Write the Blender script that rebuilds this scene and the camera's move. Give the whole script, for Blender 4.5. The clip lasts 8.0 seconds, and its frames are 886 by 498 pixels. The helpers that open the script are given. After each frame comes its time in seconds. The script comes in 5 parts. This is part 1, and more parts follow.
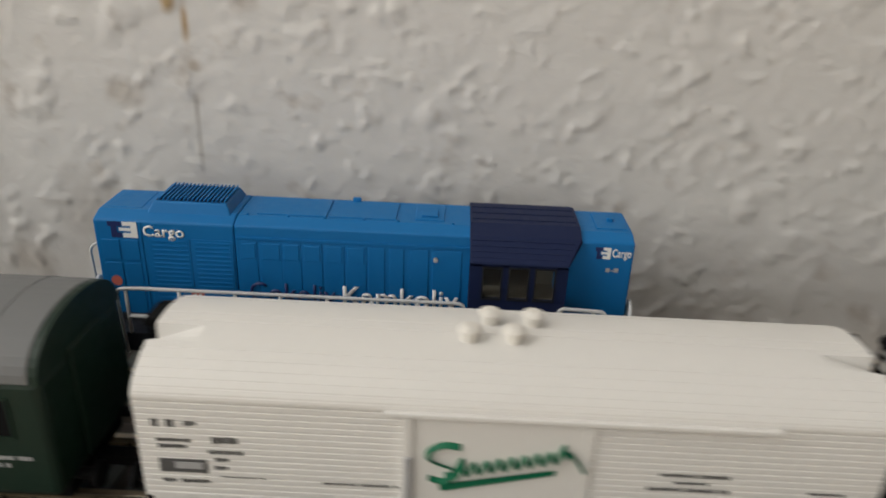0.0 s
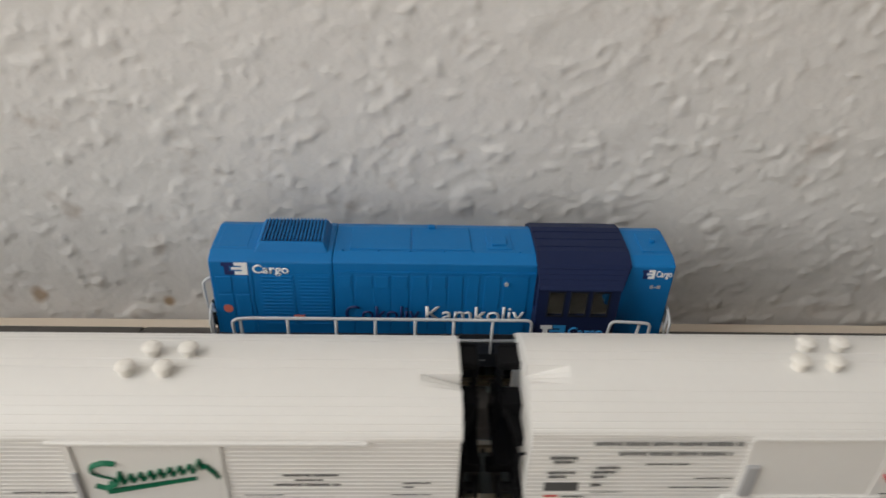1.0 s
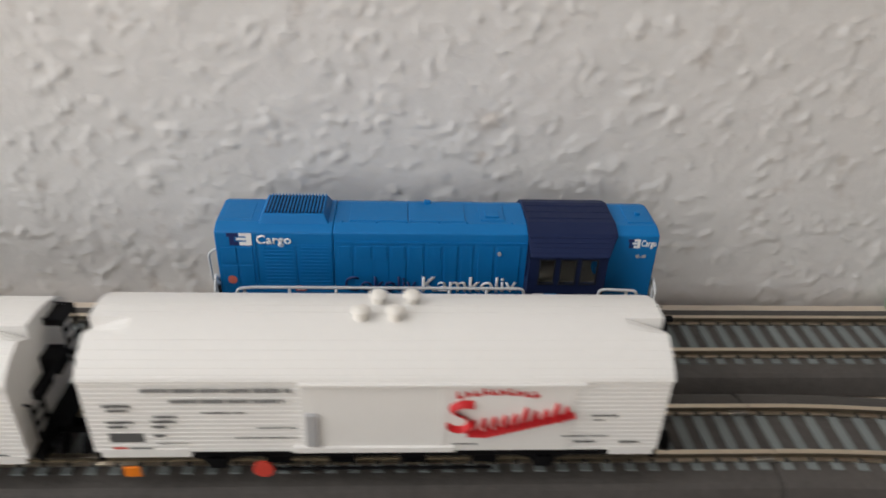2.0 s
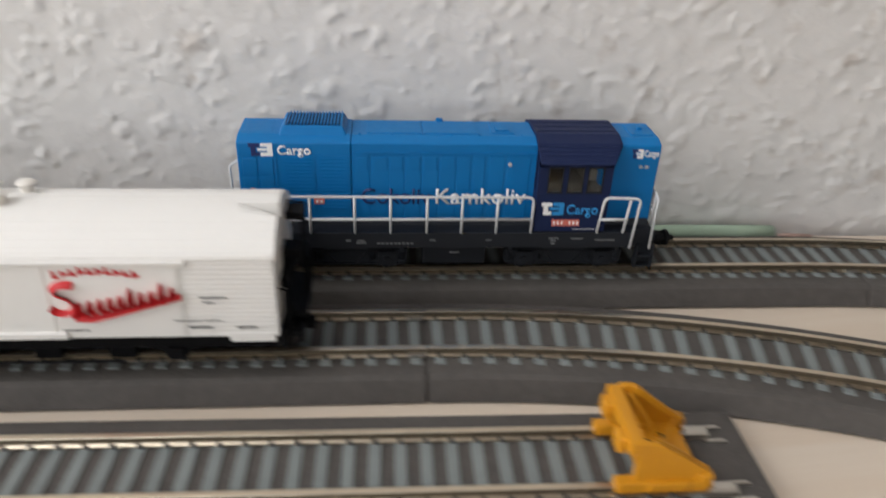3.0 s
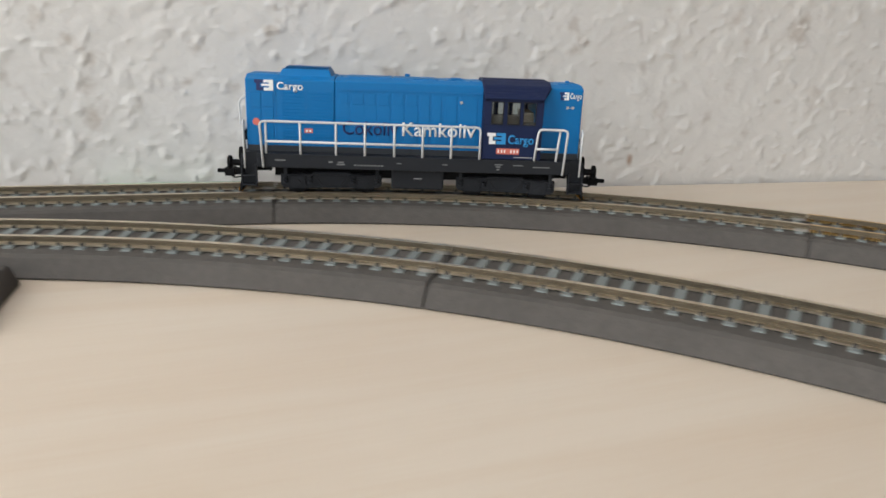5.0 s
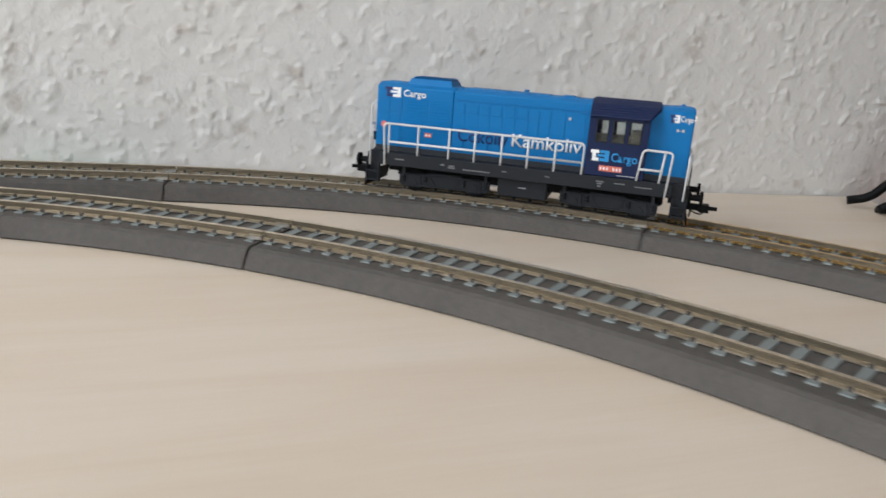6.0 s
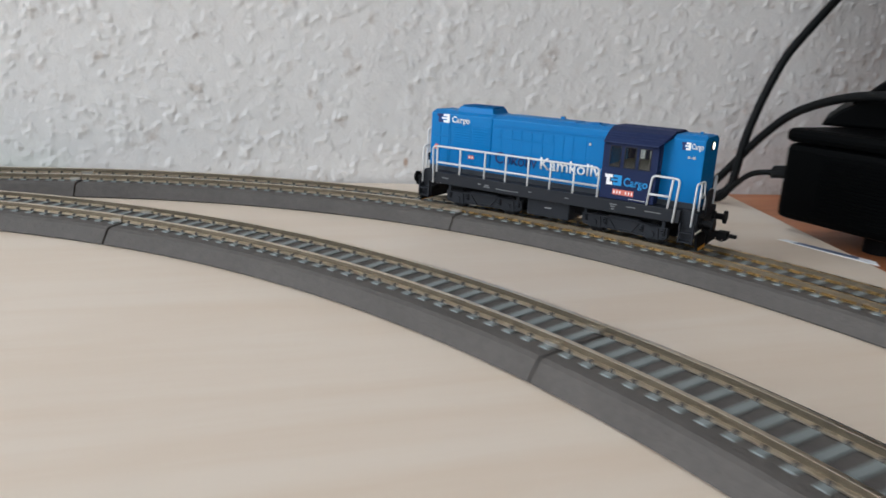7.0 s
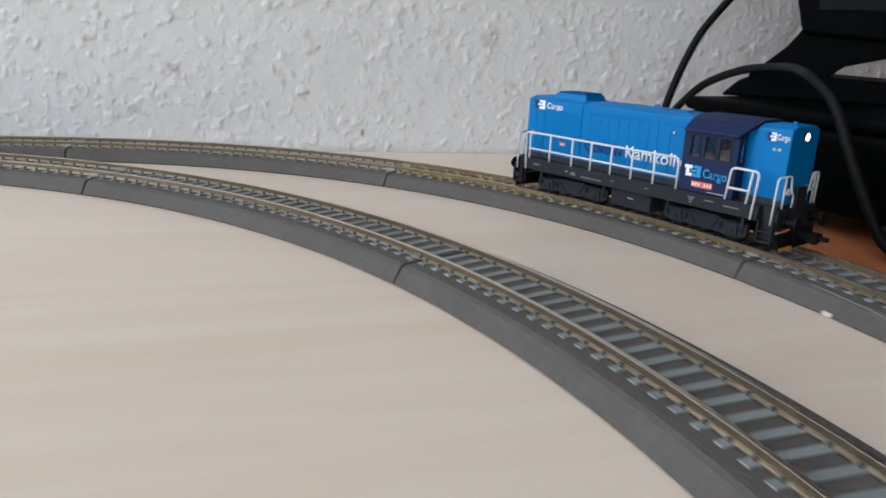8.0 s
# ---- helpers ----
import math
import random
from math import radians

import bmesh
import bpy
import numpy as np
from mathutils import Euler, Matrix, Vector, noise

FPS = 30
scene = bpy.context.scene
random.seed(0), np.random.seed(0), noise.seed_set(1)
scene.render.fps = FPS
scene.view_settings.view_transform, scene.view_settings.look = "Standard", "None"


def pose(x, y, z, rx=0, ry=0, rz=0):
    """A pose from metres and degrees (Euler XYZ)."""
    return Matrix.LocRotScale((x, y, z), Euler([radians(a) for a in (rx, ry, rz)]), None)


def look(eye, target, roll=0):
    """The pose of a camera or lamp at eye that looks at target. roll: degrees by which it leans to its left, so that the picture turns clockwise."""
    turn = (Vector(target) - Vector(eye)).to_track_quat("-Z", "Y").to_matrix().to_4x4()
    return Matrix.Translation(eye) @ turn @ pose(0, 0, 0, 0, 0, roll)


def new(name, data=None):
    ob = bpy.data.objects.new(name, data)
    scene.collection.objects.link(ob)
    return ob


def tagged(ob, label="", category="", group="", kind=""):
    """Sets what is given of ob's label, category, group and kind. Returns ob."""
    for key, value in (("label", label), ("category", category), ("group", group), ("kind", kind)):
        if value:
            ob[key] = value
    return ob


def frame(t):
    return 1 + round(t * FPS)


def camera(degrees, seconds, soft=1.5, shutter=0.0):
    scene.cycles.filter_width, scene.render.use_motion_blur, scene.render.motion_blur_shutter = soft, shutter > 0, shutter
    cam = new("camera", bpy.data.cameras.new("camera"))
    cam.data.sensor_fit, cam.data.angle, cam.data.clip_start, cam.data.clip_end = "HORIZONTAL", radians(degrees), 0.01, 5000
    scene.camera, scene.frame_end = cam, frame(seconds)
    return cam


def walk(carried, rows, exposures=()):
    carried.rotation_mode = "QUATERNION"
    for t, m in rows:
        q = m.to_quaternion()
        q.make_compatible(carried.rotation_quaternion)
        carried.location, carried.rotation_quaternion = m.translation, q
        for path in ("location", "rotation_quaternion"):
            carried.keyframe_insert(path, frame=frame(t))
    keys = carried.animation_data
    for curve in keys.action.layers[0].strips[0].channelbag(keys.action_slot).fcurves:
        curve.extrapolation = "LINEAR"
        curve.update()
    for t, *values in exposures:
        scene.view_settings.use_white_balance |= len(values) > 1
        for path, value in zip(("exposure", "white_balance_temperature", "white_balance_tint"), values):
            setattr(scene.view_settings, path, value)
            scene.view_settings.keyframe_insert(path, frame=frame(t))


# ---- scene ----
cam = camera(63.0, 8.0, soft=1.6, shutter=0.5)
PATH = [
    (0, pose(-0.20548, -0.12442, 0.08992, 65.583, -2.197, 1.679)),
    (0.5, pose(-0.17755, -0.12585, 0.11396, 56.623, -2.509, -0.377)),
    (1, pose(-0.15436, -0.12883, 0.12371, 56.427, -2.026, -1.635)),
    (1.5, pose(-0.12083, -0.13405, 0.12570, 56.243, -2.010, -1.996)),
    (1.7, pose(-0.10236, -0.13776, 0.12294, 57.246, -1.943, -1.946)),
    (2.8, pose(-0.02768, -0.15331, 0.10141, 60.582, -2.309, -4.280)),
    (3, pose(-0.01219, -0.15931, 0.09825, 60.637, -2.236, -4.280)),
    (3.5, pose(0.02601, -0.17736, 0.08529, 62.913, -1.943, -5.005)),
    (4, pose(0.05912, -0.19490, 0.06487, 68.841, -1.295, -7.089)),
    (4.5, pose(0.08036, -0.20736, 0.05923, 70.743, -1.608, -11.076)),
    (5, pose(0.10360, -0.21890, 0.05673, 72.528, -2.169, -14.794)),
    (5.2, pose(0.11189, -0.22330, 0.05349, 73.067, -2.507, -15.345)),
    (6.3, pose(0.16009, -0.26359, 0.05505, 74.230, -3.959, -11.290)),
    (6.5, pose(0.17166, -0.27446, 0.05727, 74.396, -3.434, -11.054)),
    (7, pose(0.19632, -0.30783, 0.06169, 74.456, -2.758, -10.462)),
    (7.5, pose(0.20946, -0.33255, 0.06032, 74.270, -2.843, -9.608)),
    (8, pose(0.22131, -0.35456, 0.05982, 73.532, -2.303, -9.229)),
]
EXPOSURES = [(0.0, -0.74, 6750, 7), (0.7, -0.64, 6650, 7), (1.7, -0.44, 6450, 9), (2.8, -0.08, 6300, 9), (3.1, 0.04, 6280, 9), (3.6, 0.71, 6230, 8), (4.1, 0.72, 6250, 6),
             (4.5, 0.46, 6250, 6), (5.2, 0.24, 6250, 6), (6.3, 0.22, 5900, 6), (7.0, 0.24, 5780, 6), (8.0, 0.24, 5650, 6)]
walk(cam, PATH, EXPOSURES)

# Distances of the engine along its track, millimetres.
RUN = [(0, -223.31), (0.5, -186.53), (1, -149.92), (1.5, -111.40), (1.7, -95.92), (2.8, -13.16), (3, 1.81), (3.5, 39.09), (4, 75.44), (4.5, 112.21), (5, 150.41), (5.2, 165.90), (6.3, 247.19), (6.5, 261.91), (7, 300.02), (7.5, 337.00), (8, 374.83)]

# ---- light ----
world = bpy.data.worlds.new("sky_world")
world.use_nodes = True
scene.world = world
wn = world.node_tree
sky = wn.nodes.new("ShaderNodeTexSky")
sky.sky_type, sky.sun_disc, sky.sun_elevation, sky.sun_rotation = "NISHITA", False, radians(35), radians(200)
wn.nodes["Background"].inputs[1].default_value = 0.1
wn.links.new(sky.outputs[0], wn.nodes["Background"].inputs[0])


def area(name, eye, target, sx, sy, watts, colour):
    lamp = bpy.data.lights.new(name, "AREA")
    lamp.shape, lamp.size, lamp.size_y, lamp.energy, lamp.color = "RECTANGLE", sx, sy, watts, colour
    ob = new(name, lamp)
    ob.matrix_world = look(eye, target)
    return ob


# Daylight of the windows in the west wall beside the desk and in the south wall, and an unseen overhead lamp added to
# lift the tops.
area("west_window_daylight", (-0.99, -0.40, 0.58), (-0.2, -0.14, 0.0), 0.66, 0.88, 10.5, (1.0, 0.965, 0.925))
area("roof_window_daylight", (-0.70, -0.42, 1.72), (-0.70, -0.419, 0.0), 0.6, 0.7, 7.0, (1.0, 0.975, 0.945))
area("window_daylight", (-0.45, -1.62, 0.42), (-0.3, 0.0, 0.1), 1.08, 0.72, 4.9, (1.0, 0.955, 0.91))

# ---- materials ----


def material(name, colour, rough=0.5, metal=0.0, vary=0.15, scale=300.0, fine=0.08, bump=0.0, bump_scale=900.0, stretch=(1, 1, 1), spread=0.0, coat=0.0, gloss=0.4):
    """A principled surface with coarse and fine colour variation and relief. Scales are per metre."""
    m = bpy.data.materials.new(name)
    m.use_nodes = True
    nt = m.node_tree
    b = nt.nodes["Principled BSDF"]
    tc = nt.nodes.new("ShaderNodeTexCoord")
    mp = nt.nodes.new("ShaderNodeMapping")
    mp.inputs["Scale"].default_value = stretch
    nt.links.new(tc.outputs["Object"], mp.inputs["Vector"])

    def tex(s, detail):
        n = nt.nodes.new("ShaderNodeTexNoise")
        n.inputs["Scale"].default_value, n.inputs["Detail"].default_value = s, detail
        nt.links.new(mp.outputs[0], n.inputs["Vector"])
        return n.outputs["Fac"]

    def math_node(op, a, c):
        n = nt.nodes.new("ShaderNodeMath")
        n.operation = op
        for i, v in enumerate((a, c)):
            if isinstance(v, (int, float)):
                n.inputs[i].default_value = v
            else:
                nt.links.new(v, n.inputs[i])
        return n.outputs[0]

    big = tex(scale, 3)
    small = tex(scale * 9, 4)
    f = math_node("ADD", math_node("MULTIPLY", math_node("SUBTRACT", big, 0.5), 2 * vary), math_node("MULTIPLY", math_node("SUBTRACT", small, 0.5), 2 * fine))
    if spread:
        oi = nt.nodes.new("ShaderNodeObjectInfo")
        f = math_node("ADD", f, math_node("MULTIPLY", math_node("SUBTRACT", oi.outputs["Random"], 0.5), spread))
    f = math_node("ADD", f, 1.0)
    mix = nt.nodes.new("ShaderNodeVectorMath")
    mix.operation = "SCALE"
    mix.inputs[0].default_value = colour
    nt.links.new(f, mix.inputs["Scale"])
    nt.links.new(mix.outputs[0], b.inputs["Base Color"])
    r = math_node("ADD", math_node("MULTIPLY", math_node("SUBTRACT", small, 0.5), 0.25), rough)
    nt.links.new(r, b.inputs["Roughness"])
    b.inputs["Metallic"].default_value = metal
    b.inputs["Coat Weight"].default_value = coat
    b.inputs["Specular IOR Level"].default_value = gloss
    if bump:
        bn = nt.nodes.new("ShaderNodeBump")
        bn.inputs["Strength"].default_value, bn.inputs["Distance"].default_value = bump, 0.0004
        nt.links.new(tex(bump_scale, 5), bn.inputs["Height"])
        nt.links.new(bn.outputs[0], b.inputs["Normal"])
    return m


def glowing(name, colour, strength):
    m = bpy.data.materials.new(name)
    m.use_nodes = True
    b = m.node_tree.nodes["Principled BSDF"]
    b.inputs["Base Color"].default_value = b.inputs["Emission Color"].default_value = (*colour, 1)
    b.inputs["Emission Strength"].default_value = strength
    return m


def glass_material():
    m = bpy.data.materials.new("window_glass")
    m.use_nodes = True
    b = m.node_tree.nodes["Principled BSDF"]
    b.inputs["Base Color"].default_value = (0.75, 0.8, 0.8, 1)
    b.inputs["Transmission Weight"].default_value, b.inputs["Roughness"].default_value, b.inputs["IOR"].default_value = 1.0, 0.04, 1.25
    return m


def wall_material():
    """Painted woodchip paper: off-white, dusty patches, a few brown spots."""
    m = material("woodchip_paint", (0.74, 0.725, 0.71), 0.8, vary=0.03, scale=25, fine=0.04, bump=0.5, bump_scale=700)
    nt = m.node_tree
    b = nt.nodes["Principled BSDF"]
    base = b.inputs["Base Color"].links[0].from_socket
    tc = nt.nodes.new("ShaderNodeTexCoord")
    spots = nt.nodes.new("ShaderNodeTexNoise")
    spots.inputs["Scale"].default_value, spots.inputs["Detail"].default_value = 95, 6
    nt.links.new(tc.outputs["Object"], spots.inputs["Vector"])
    ramp = nt.nodes.new("ShaderNodeValToRGB")
    ramp.color_ramp.elements[0].position, ramp.color_ramp.elements[0].color = 0.62, (0, 0, 0, 1)
    ramp.color_ramp.elements[1].position, ramp.color_ramp.elements[1].color = 0.78, (0.75, 0.75, 0.75, 1)
    nt.links.new(spots.outputs["Fac"], ramp.inputs[0])
    mx = nt.nodes.new("ShaderNodeMix")
    mx.data_type = "RGBA"
    nt.links.new(ramp.outputs[0], mx.inputs["Factor"])
    nt.links.new(base, mx.inputs["A"])
    mx.inputs["B"].default_value = (0.42, 0.36, 0.31, 1)
    last = mx.outputs["Result"]
    warp = nt.nodes.new("ShaderNodeTexNoise")
    warp.inputs["Scale"].default_value = 160
    nt.links.new(tc.outputs["Object"], warp.inputs["Vector"])
    for x, z, w, h, colour, most in ((-263.6, 73.6, 1.9, 3.0, (0.42, 0.27, 0.09, 1), 0.85), (-260.7, 69.5, 1.1, 5.0, (0.40, 0.24, 0.08, 1), 0.9), (-275, 55, 5, 4, (0.42, 0.36, 0.30, 1), 0.5), (-260, 47, 0.5, 9, (0.24, 0.20, 0.16, 1), 0.7), (-259.8, 61, 1.6, 1.6, (0.4, 0.32, 0.24, 1), 0.6),
                                     (242.4, 9.5, 1.6, 3.0, (0.38, 0.25, 0.17, 1), 0.8), (203, 34, 1.5, 2, (0.4, 0.34, 0.28, 1), 0.4), (-251, 6, 2.4, 3, (0.36, 0.24, 0.13, 1), 0.75), (-218, 4.5, 1.8, 1.9, (0.38, 0.24, 0.11, 1), 0.8), (33, 44, 2, 1.6, (0.42, 0.37, 0.32, 1), 0.5), (304, 32, 2, 1.4, (0.42, 0.36, 0.31, 1), 0.4), (-302, 15, 6, 5, (0.45, 0.39, 0.33, 1), 0.4),
                                     (-285, 28, 10, 12, (0.45, 0.40, 0.35, 1), 0.35), (150, 40, 3, 2, (0.42, 0.36, 0.31, 1), 0.5), (112, 52, 3, 2, (0.42, 0.36, 0.31, 1), 0.5)):
        off = nt.nodes.new("ShaderNodeVectorMath")
        off.operation = "SUBTRACT"
        off.inputs[1].default_value = (x * 0.001, 0.023, z * 0.001)
        nt.links.new(tc.outputs["Object"], off.inputs[0])
        sc = nt.nodes.new("ShaderNodeVectorMath")
        sc.operation = "MULTIPLY"
        sc.inputs[1].default_value = (1000 / w, 0, 1000 / h)
        nt.links.new(off.outputs[0], sc.inputs[0])
        ln = nt.nodes.new("ShaderNodeVectorMath")
        ln.operation = "LENGTH"
        nt.links.new(sc.outputs[0], ln.inputs[0])
        ad = nt.nodes.new("ShaderNodeMath")
        ad.operation = "MULTIPLY_ADD"
        nt.links.new(warp.outputs["Fac"], ad.inputs[0])
        ad.inputs[1].default_value = 1.4
        nt.links.new(ln.outputs["Value"], ad.inputs[2])
        mr = nt.nodes.new("ShaderNodeMapRange")
        for i, v in enumerate((1.15, 1.75, most, 0.0)):
            mr.inputs[i + 1].default_value = v
        nt.links.new(ad.outputs[0], mr.inputs[0])
        mm = nt.nodes.new("ShaderNodeMix")
        mm.data_type = "RGBA"
        nt.links.new(mr.outputs[0], mm.inputs["Factor"])
        nt.links.new(last, mm.inputs["A"])
        mm.inputs["B"].default_value = colour
        last = mm.outputs["Result"]
    nt.links.new(last, b.inputs["Base Color"])
    return m


def wood_material(name, pale, dark, ring, rough):
    """Planed board with long grain along x."""
    m = bpy.data.materials.new(name)
    m.use_nodes = True
    nt = m.node_tree
    b = nt.nodes["Principled BSDF"]
    tc = nt.nodes.new("ShaderNodeTexCoord")
    mp = nt.nodes.new("ShaderNodeMapping")
    mp.vector_type = "TEXTURE"
    mp.inputs["Scale"].default_value = (1, 1 / 9, 1 / 9)
    mp.inputs["Rotation"].default_value = (0, 0, radians(6))
    nt.links.new(tc.outputs["Object"], mp.inputs["Vector"])
    n1 = nt.nodes.new("ShaderNodeTexNoise")
    n1.inputs["Scale"].default_value, n1.inputs["Detail"].default_value, n1.inputs["Distortion"].default_value = ring, 4, 0.6
    mp2 = nt.nodes.new("ShaderNodeMapping")
    mp2.vector_type = "TEXTURE"
    mp2.inputs["Scale"].default_value = (1, 1 / 30, 1 / 30)
    mp2.inputs["Rotation"].default_value = (0, 0, radians(6))
    nt.links.new(tc.outputs["Object"], mp2.inputs["Vector"])
    n2 = nt.nodes.new("ShaderNodeTexNoise")
    n2.inputs["Scale"].default_value, n2.inputs["Detail"].default_value = ring * 6, 5
    nt.links.new(mp.outputs[0], n1.inputs["Vector"])
    nt.links.new(mp2.outputs[0], n2.inputs["Vector"])
    ramp = nt.nodes.new("ShaderNodeValToRGB")
    ramp.color_ramp.elements[0].position, ramp.color_ramp.elements[0].color = 0.34, (*dark, 1)
    ramp.color_ramp.elements[1].position, ramp.color_ramp.elements[1].color = 0.6, (*pale, 1)
    mixf = nt.nodes.new("ShaderNodeMix")
    mixf.inputs["Factor"].default_value = 0.3
    nt.links.new(n1.outputs["Fac"], mixf.inputs["A"])
    nt.links.new(n2.outputs["Fac"], mixf.inputs["B"])
    nt.links.new(mixf.outputs["Result"], ramp.inputs[0])
    nt.links.new(ramp.outputs[0], b.inputs["Base Color"])
    b.inputs["Roughness"].default_value = rough
    bn = nt.nodes.new("ShaderNodeBump")
    bn.inputs["Strength"].default_value, bn.inputs["Distance"].default_value = 0.12, 0.0003
    nt.links.new(n2.outputs["Fac"], bn.inputs["Height"])
    nt.links.new(bn.outputs[0], b.inputs["Normal"])
    return m


WALL = wall_material()
BOARD = wood_material("birch_board", (0.67, 0.58, 0.482), (0.63, 0.52, 0.41), 9, 0.42)
DESK = wood_material("orange_desk_veneer", (0.50, 0.19, 0.075), (0.36, 0.12, 0.045), 20, 0.4)
PLAIN = material("plain_room_paint", (0.62, 0.60, 0.575), 0.85, vary=0.04, scale=3, fine=0.02)
# Darker than the other room walls, so the unseen east wall bounces less light.
EASTPAINT = material("bounce_cutting_dark_paint", (0.26, 0.24, 0.22), 0.85, vary=0.05, scale=3, fine=0.02)
FLOORWOOD = wood_material("floor_boards", (0.33, 0.2, 0.11), (0.24, 0.14, 0.07), 6, 0.5)
BALLAST = material("grey_track_bedding", (0.086, 0.078, 0.072), 0.7, vary=0.2, scale=60, fine=0.28, bump=0.6, bump_scale=1300, gloss=0.3)
SEAM = material("dark_bedding_seam", (0.05, 0.045, 0.042), 0.8, vary=0.1, gloss=0.2)
CHIP = material("chipped_pale_plastic", (0.50, 0.46, 0.40), 0.7, vary=0.2, scale=900)
SLEEPER = material("grey_green_sleeper", (0.20, 0.222, 0.220), 0.65, vary=0.1, scale=200, fine=0.1, spread=0.14)
RAIL = material("nickel_silver_rail", (0.66, 0.59, 0.48), 0.40, metal=1.0, vary=0.2, scale=60, fine=0.15, stretch=(1, 1, 1))
# Smoother metal for the worn head top and for the foot's bright line.
RAILHEAD = material("worn_head_shiny_foot", (0.66, 0.575, 0.45), 0.35, metal=1.0, vary=0.12, scale=50, fine=0.12)
GOLDHEAD = material("worn_golden_head_shiny_foot", (0.72, 0.50, 0.22), 0.27, metal=1.0, vary=0.15, scale=40, fine=0.1)
# Darker metal for the web and the sides of the head.
RAILWEB = material("dark_rail_sides", (0.22, 0.185, 0.135), 0.42, metal=0.9, vary=0.2, scale=60, fine=0.2)
GOLDRAIL = material("golden_tarnished_rail", (0.56, 0.38, 0.16), 0.42, metal=1.0, vary=0.2, scale=40, fine=0.1)
JOINER = material("rail_joiner_steel", (0.6, 0.57, 0.52), 0.35, metal=1.0, vary=0.1)
BLUE = material("engine_blue_paint", (0.0015, 0.15, 0.42), 0.5, vary=0.04, scale=80, fine=0.04, bump=0.08, gloss=0.3)
NAVY = material("engine_navy_paint", (0.011, 0.019, 0.064), 0.55, vary=0.06, scale=80, fine=0.05, gloss=0.18)
FRAMEGREY = material("dark_grey_frame", (0.017, 0.019, 0.024), 0.55, vary=0.12, scale=120, fine=0.12, gloss=0.2)
PLINTH = material("slate_grey_plinth", (0.030, 0.034, 0.042), 0.5, vary=0.1, scale=120, fine=0.1, gloss=0.25)
BLACK = material("black_plastic", (0.006, 0.006, 0.007), 0.6, vary=0.1, scale=200, fine=0.15, gloss=0.1)
RAILING = material("light_grey_wire", (0.62, 0.63, 0.64), 0.45, vary=0.05)
WHITE = material("white_print", (0.85, 0.85, 0.85), 0.5, vary=0.02)
BEIGE = material("dull_brown_cab_lining", (0.21, 0.18, 0.145), 0.6, vary=0.1)
SCRAP = material("pinkish_scrap", (0.6, 0.42, 0.37), 0.7, vary=0.1)
LIGHTBLUE = material("light_blue_print", (0.03, 0.27, 0.62), 0.5, vary=0.02)
NAVYPRINT = material("navy_print", (0.013, 0.025, 0.12), 0.5, vary=0.02)
REDPRINT = material("red_print", (0.62, 0.06, 0.04), 0.5, vary=0.05)
SALMON = material("salmon_plate", (0.62, 0.16, 0.12), 0.5, vary=0.05)
BLACKPRINT = material("black_print", (0.10, 0.10, 0.10), 0.6, vary=0.1)
FAINTPRINT = material("faint_grey_print", (0.17, 0.175, 0.18), 0.6, vary=0.2, scale=900)
GREYPRINT = material("grey_print", (0.2, 0.2, 0.2), 0.6, vary=0.1)
GREENPRINT = material("green_print", (0.0, 0.145, 0.07), 0.5, vary=0.05)
LOGORED = material("logo_red_print", (0.55, 0.015, 0.02), 0.5, vary=0.05)
SILVER = material("silver_print", (0.42, 0.42, 0.43), 0.5, vary=0.05)
WAGON = material("white_wagon_plastic", (0.80, 0.785, 0.76), 0.5, vary=0.02, scale=60, fine=0.02)
VENT = material("white_vent_plastic", (0.80, 0.77, 0.72), 0.55, vary=0.04)
COACHGREEN = material("coach_green_paint", (0.004, 0.021, 0.012), 0.5, vary=0.06, scale=60, fine=0.05)
COACHROOF = material("coach_grey_roof", (0.17, 0.175, 0.18), 0.6, vary=0.06, scale=60, fine=0.05)
YELLOW = material("orange_yellow_plastic", (0.59, 0.255, 0.009), 0.45, vary=0.06, scale=90, fine=0.05, bump=0.1)
ORANGE = material("orange_plastic", (0.85, 0.22, 0.01), 0.5, vary=0.04)
DEVICE = material("black_device_plastic", (0.0013, 0.0015, 0.0017), 0.5, vary=0.15, scale=60, fine=0.15, bump=0.1, bump_scale=2500, gloss=0.03)
CABLEM = material("black_cable_rubber", (0.0045, 0.005, 0.0055), 0.55, vary=0.15, scale=80, fine=0.15, gloss=0.12)
MINT = material("pale_green_tape", (0.42, 0.55, 0.42), 0.6, vary=0.12, scale=90, fine=0.1)
PAPER = material("white_label_paper", (0.75, 0.76, 0.78), 0.6, vary=0.05)
INKBLUE = material("blue_grey_ink", (0.09, 0.12, 0.2), 0.6, vary=0.3, scale=200)
GLASS = glass_material()
LAMPGLOW = glowing("lit_headlight", (1.0, 0.84, 0.62), 2.6)
LAMPDIM = material("unlit_lamp_lens", (0.7, 0.7, 0.68), 0.15, vary=0.05)

# ---- mesh helpers (all in millimetres) ----
MM = 0.001


def part(name, bm, mat, parent=None, label="", scale=MM, bevel=0.0, smooth=False):
    """Links a bmesh as one mesh object."""
    bmesh.ops.recalc_face_normals(bm, faces=bm.faces)
    for v in bm.verts:
        v.co *= scale
    me = bpy.data.meshes.new(name)
    bm.to_mesh(me)
    bm.free()
    me.materials.append(mat)
    if smooth:
        me.shade_smooth()
    ob = new(name, me)
    if parent:
        ob.parent = parent
    if label:
        tagged(ob, label)
    if bevel:
        md = ob.modifiers.new("bevel", "BEVEL")
        md.width, md.segments, md.limit_method, md.angle_limit = bevel * scale, 2, "ANGLE", radians(40)
    return ob


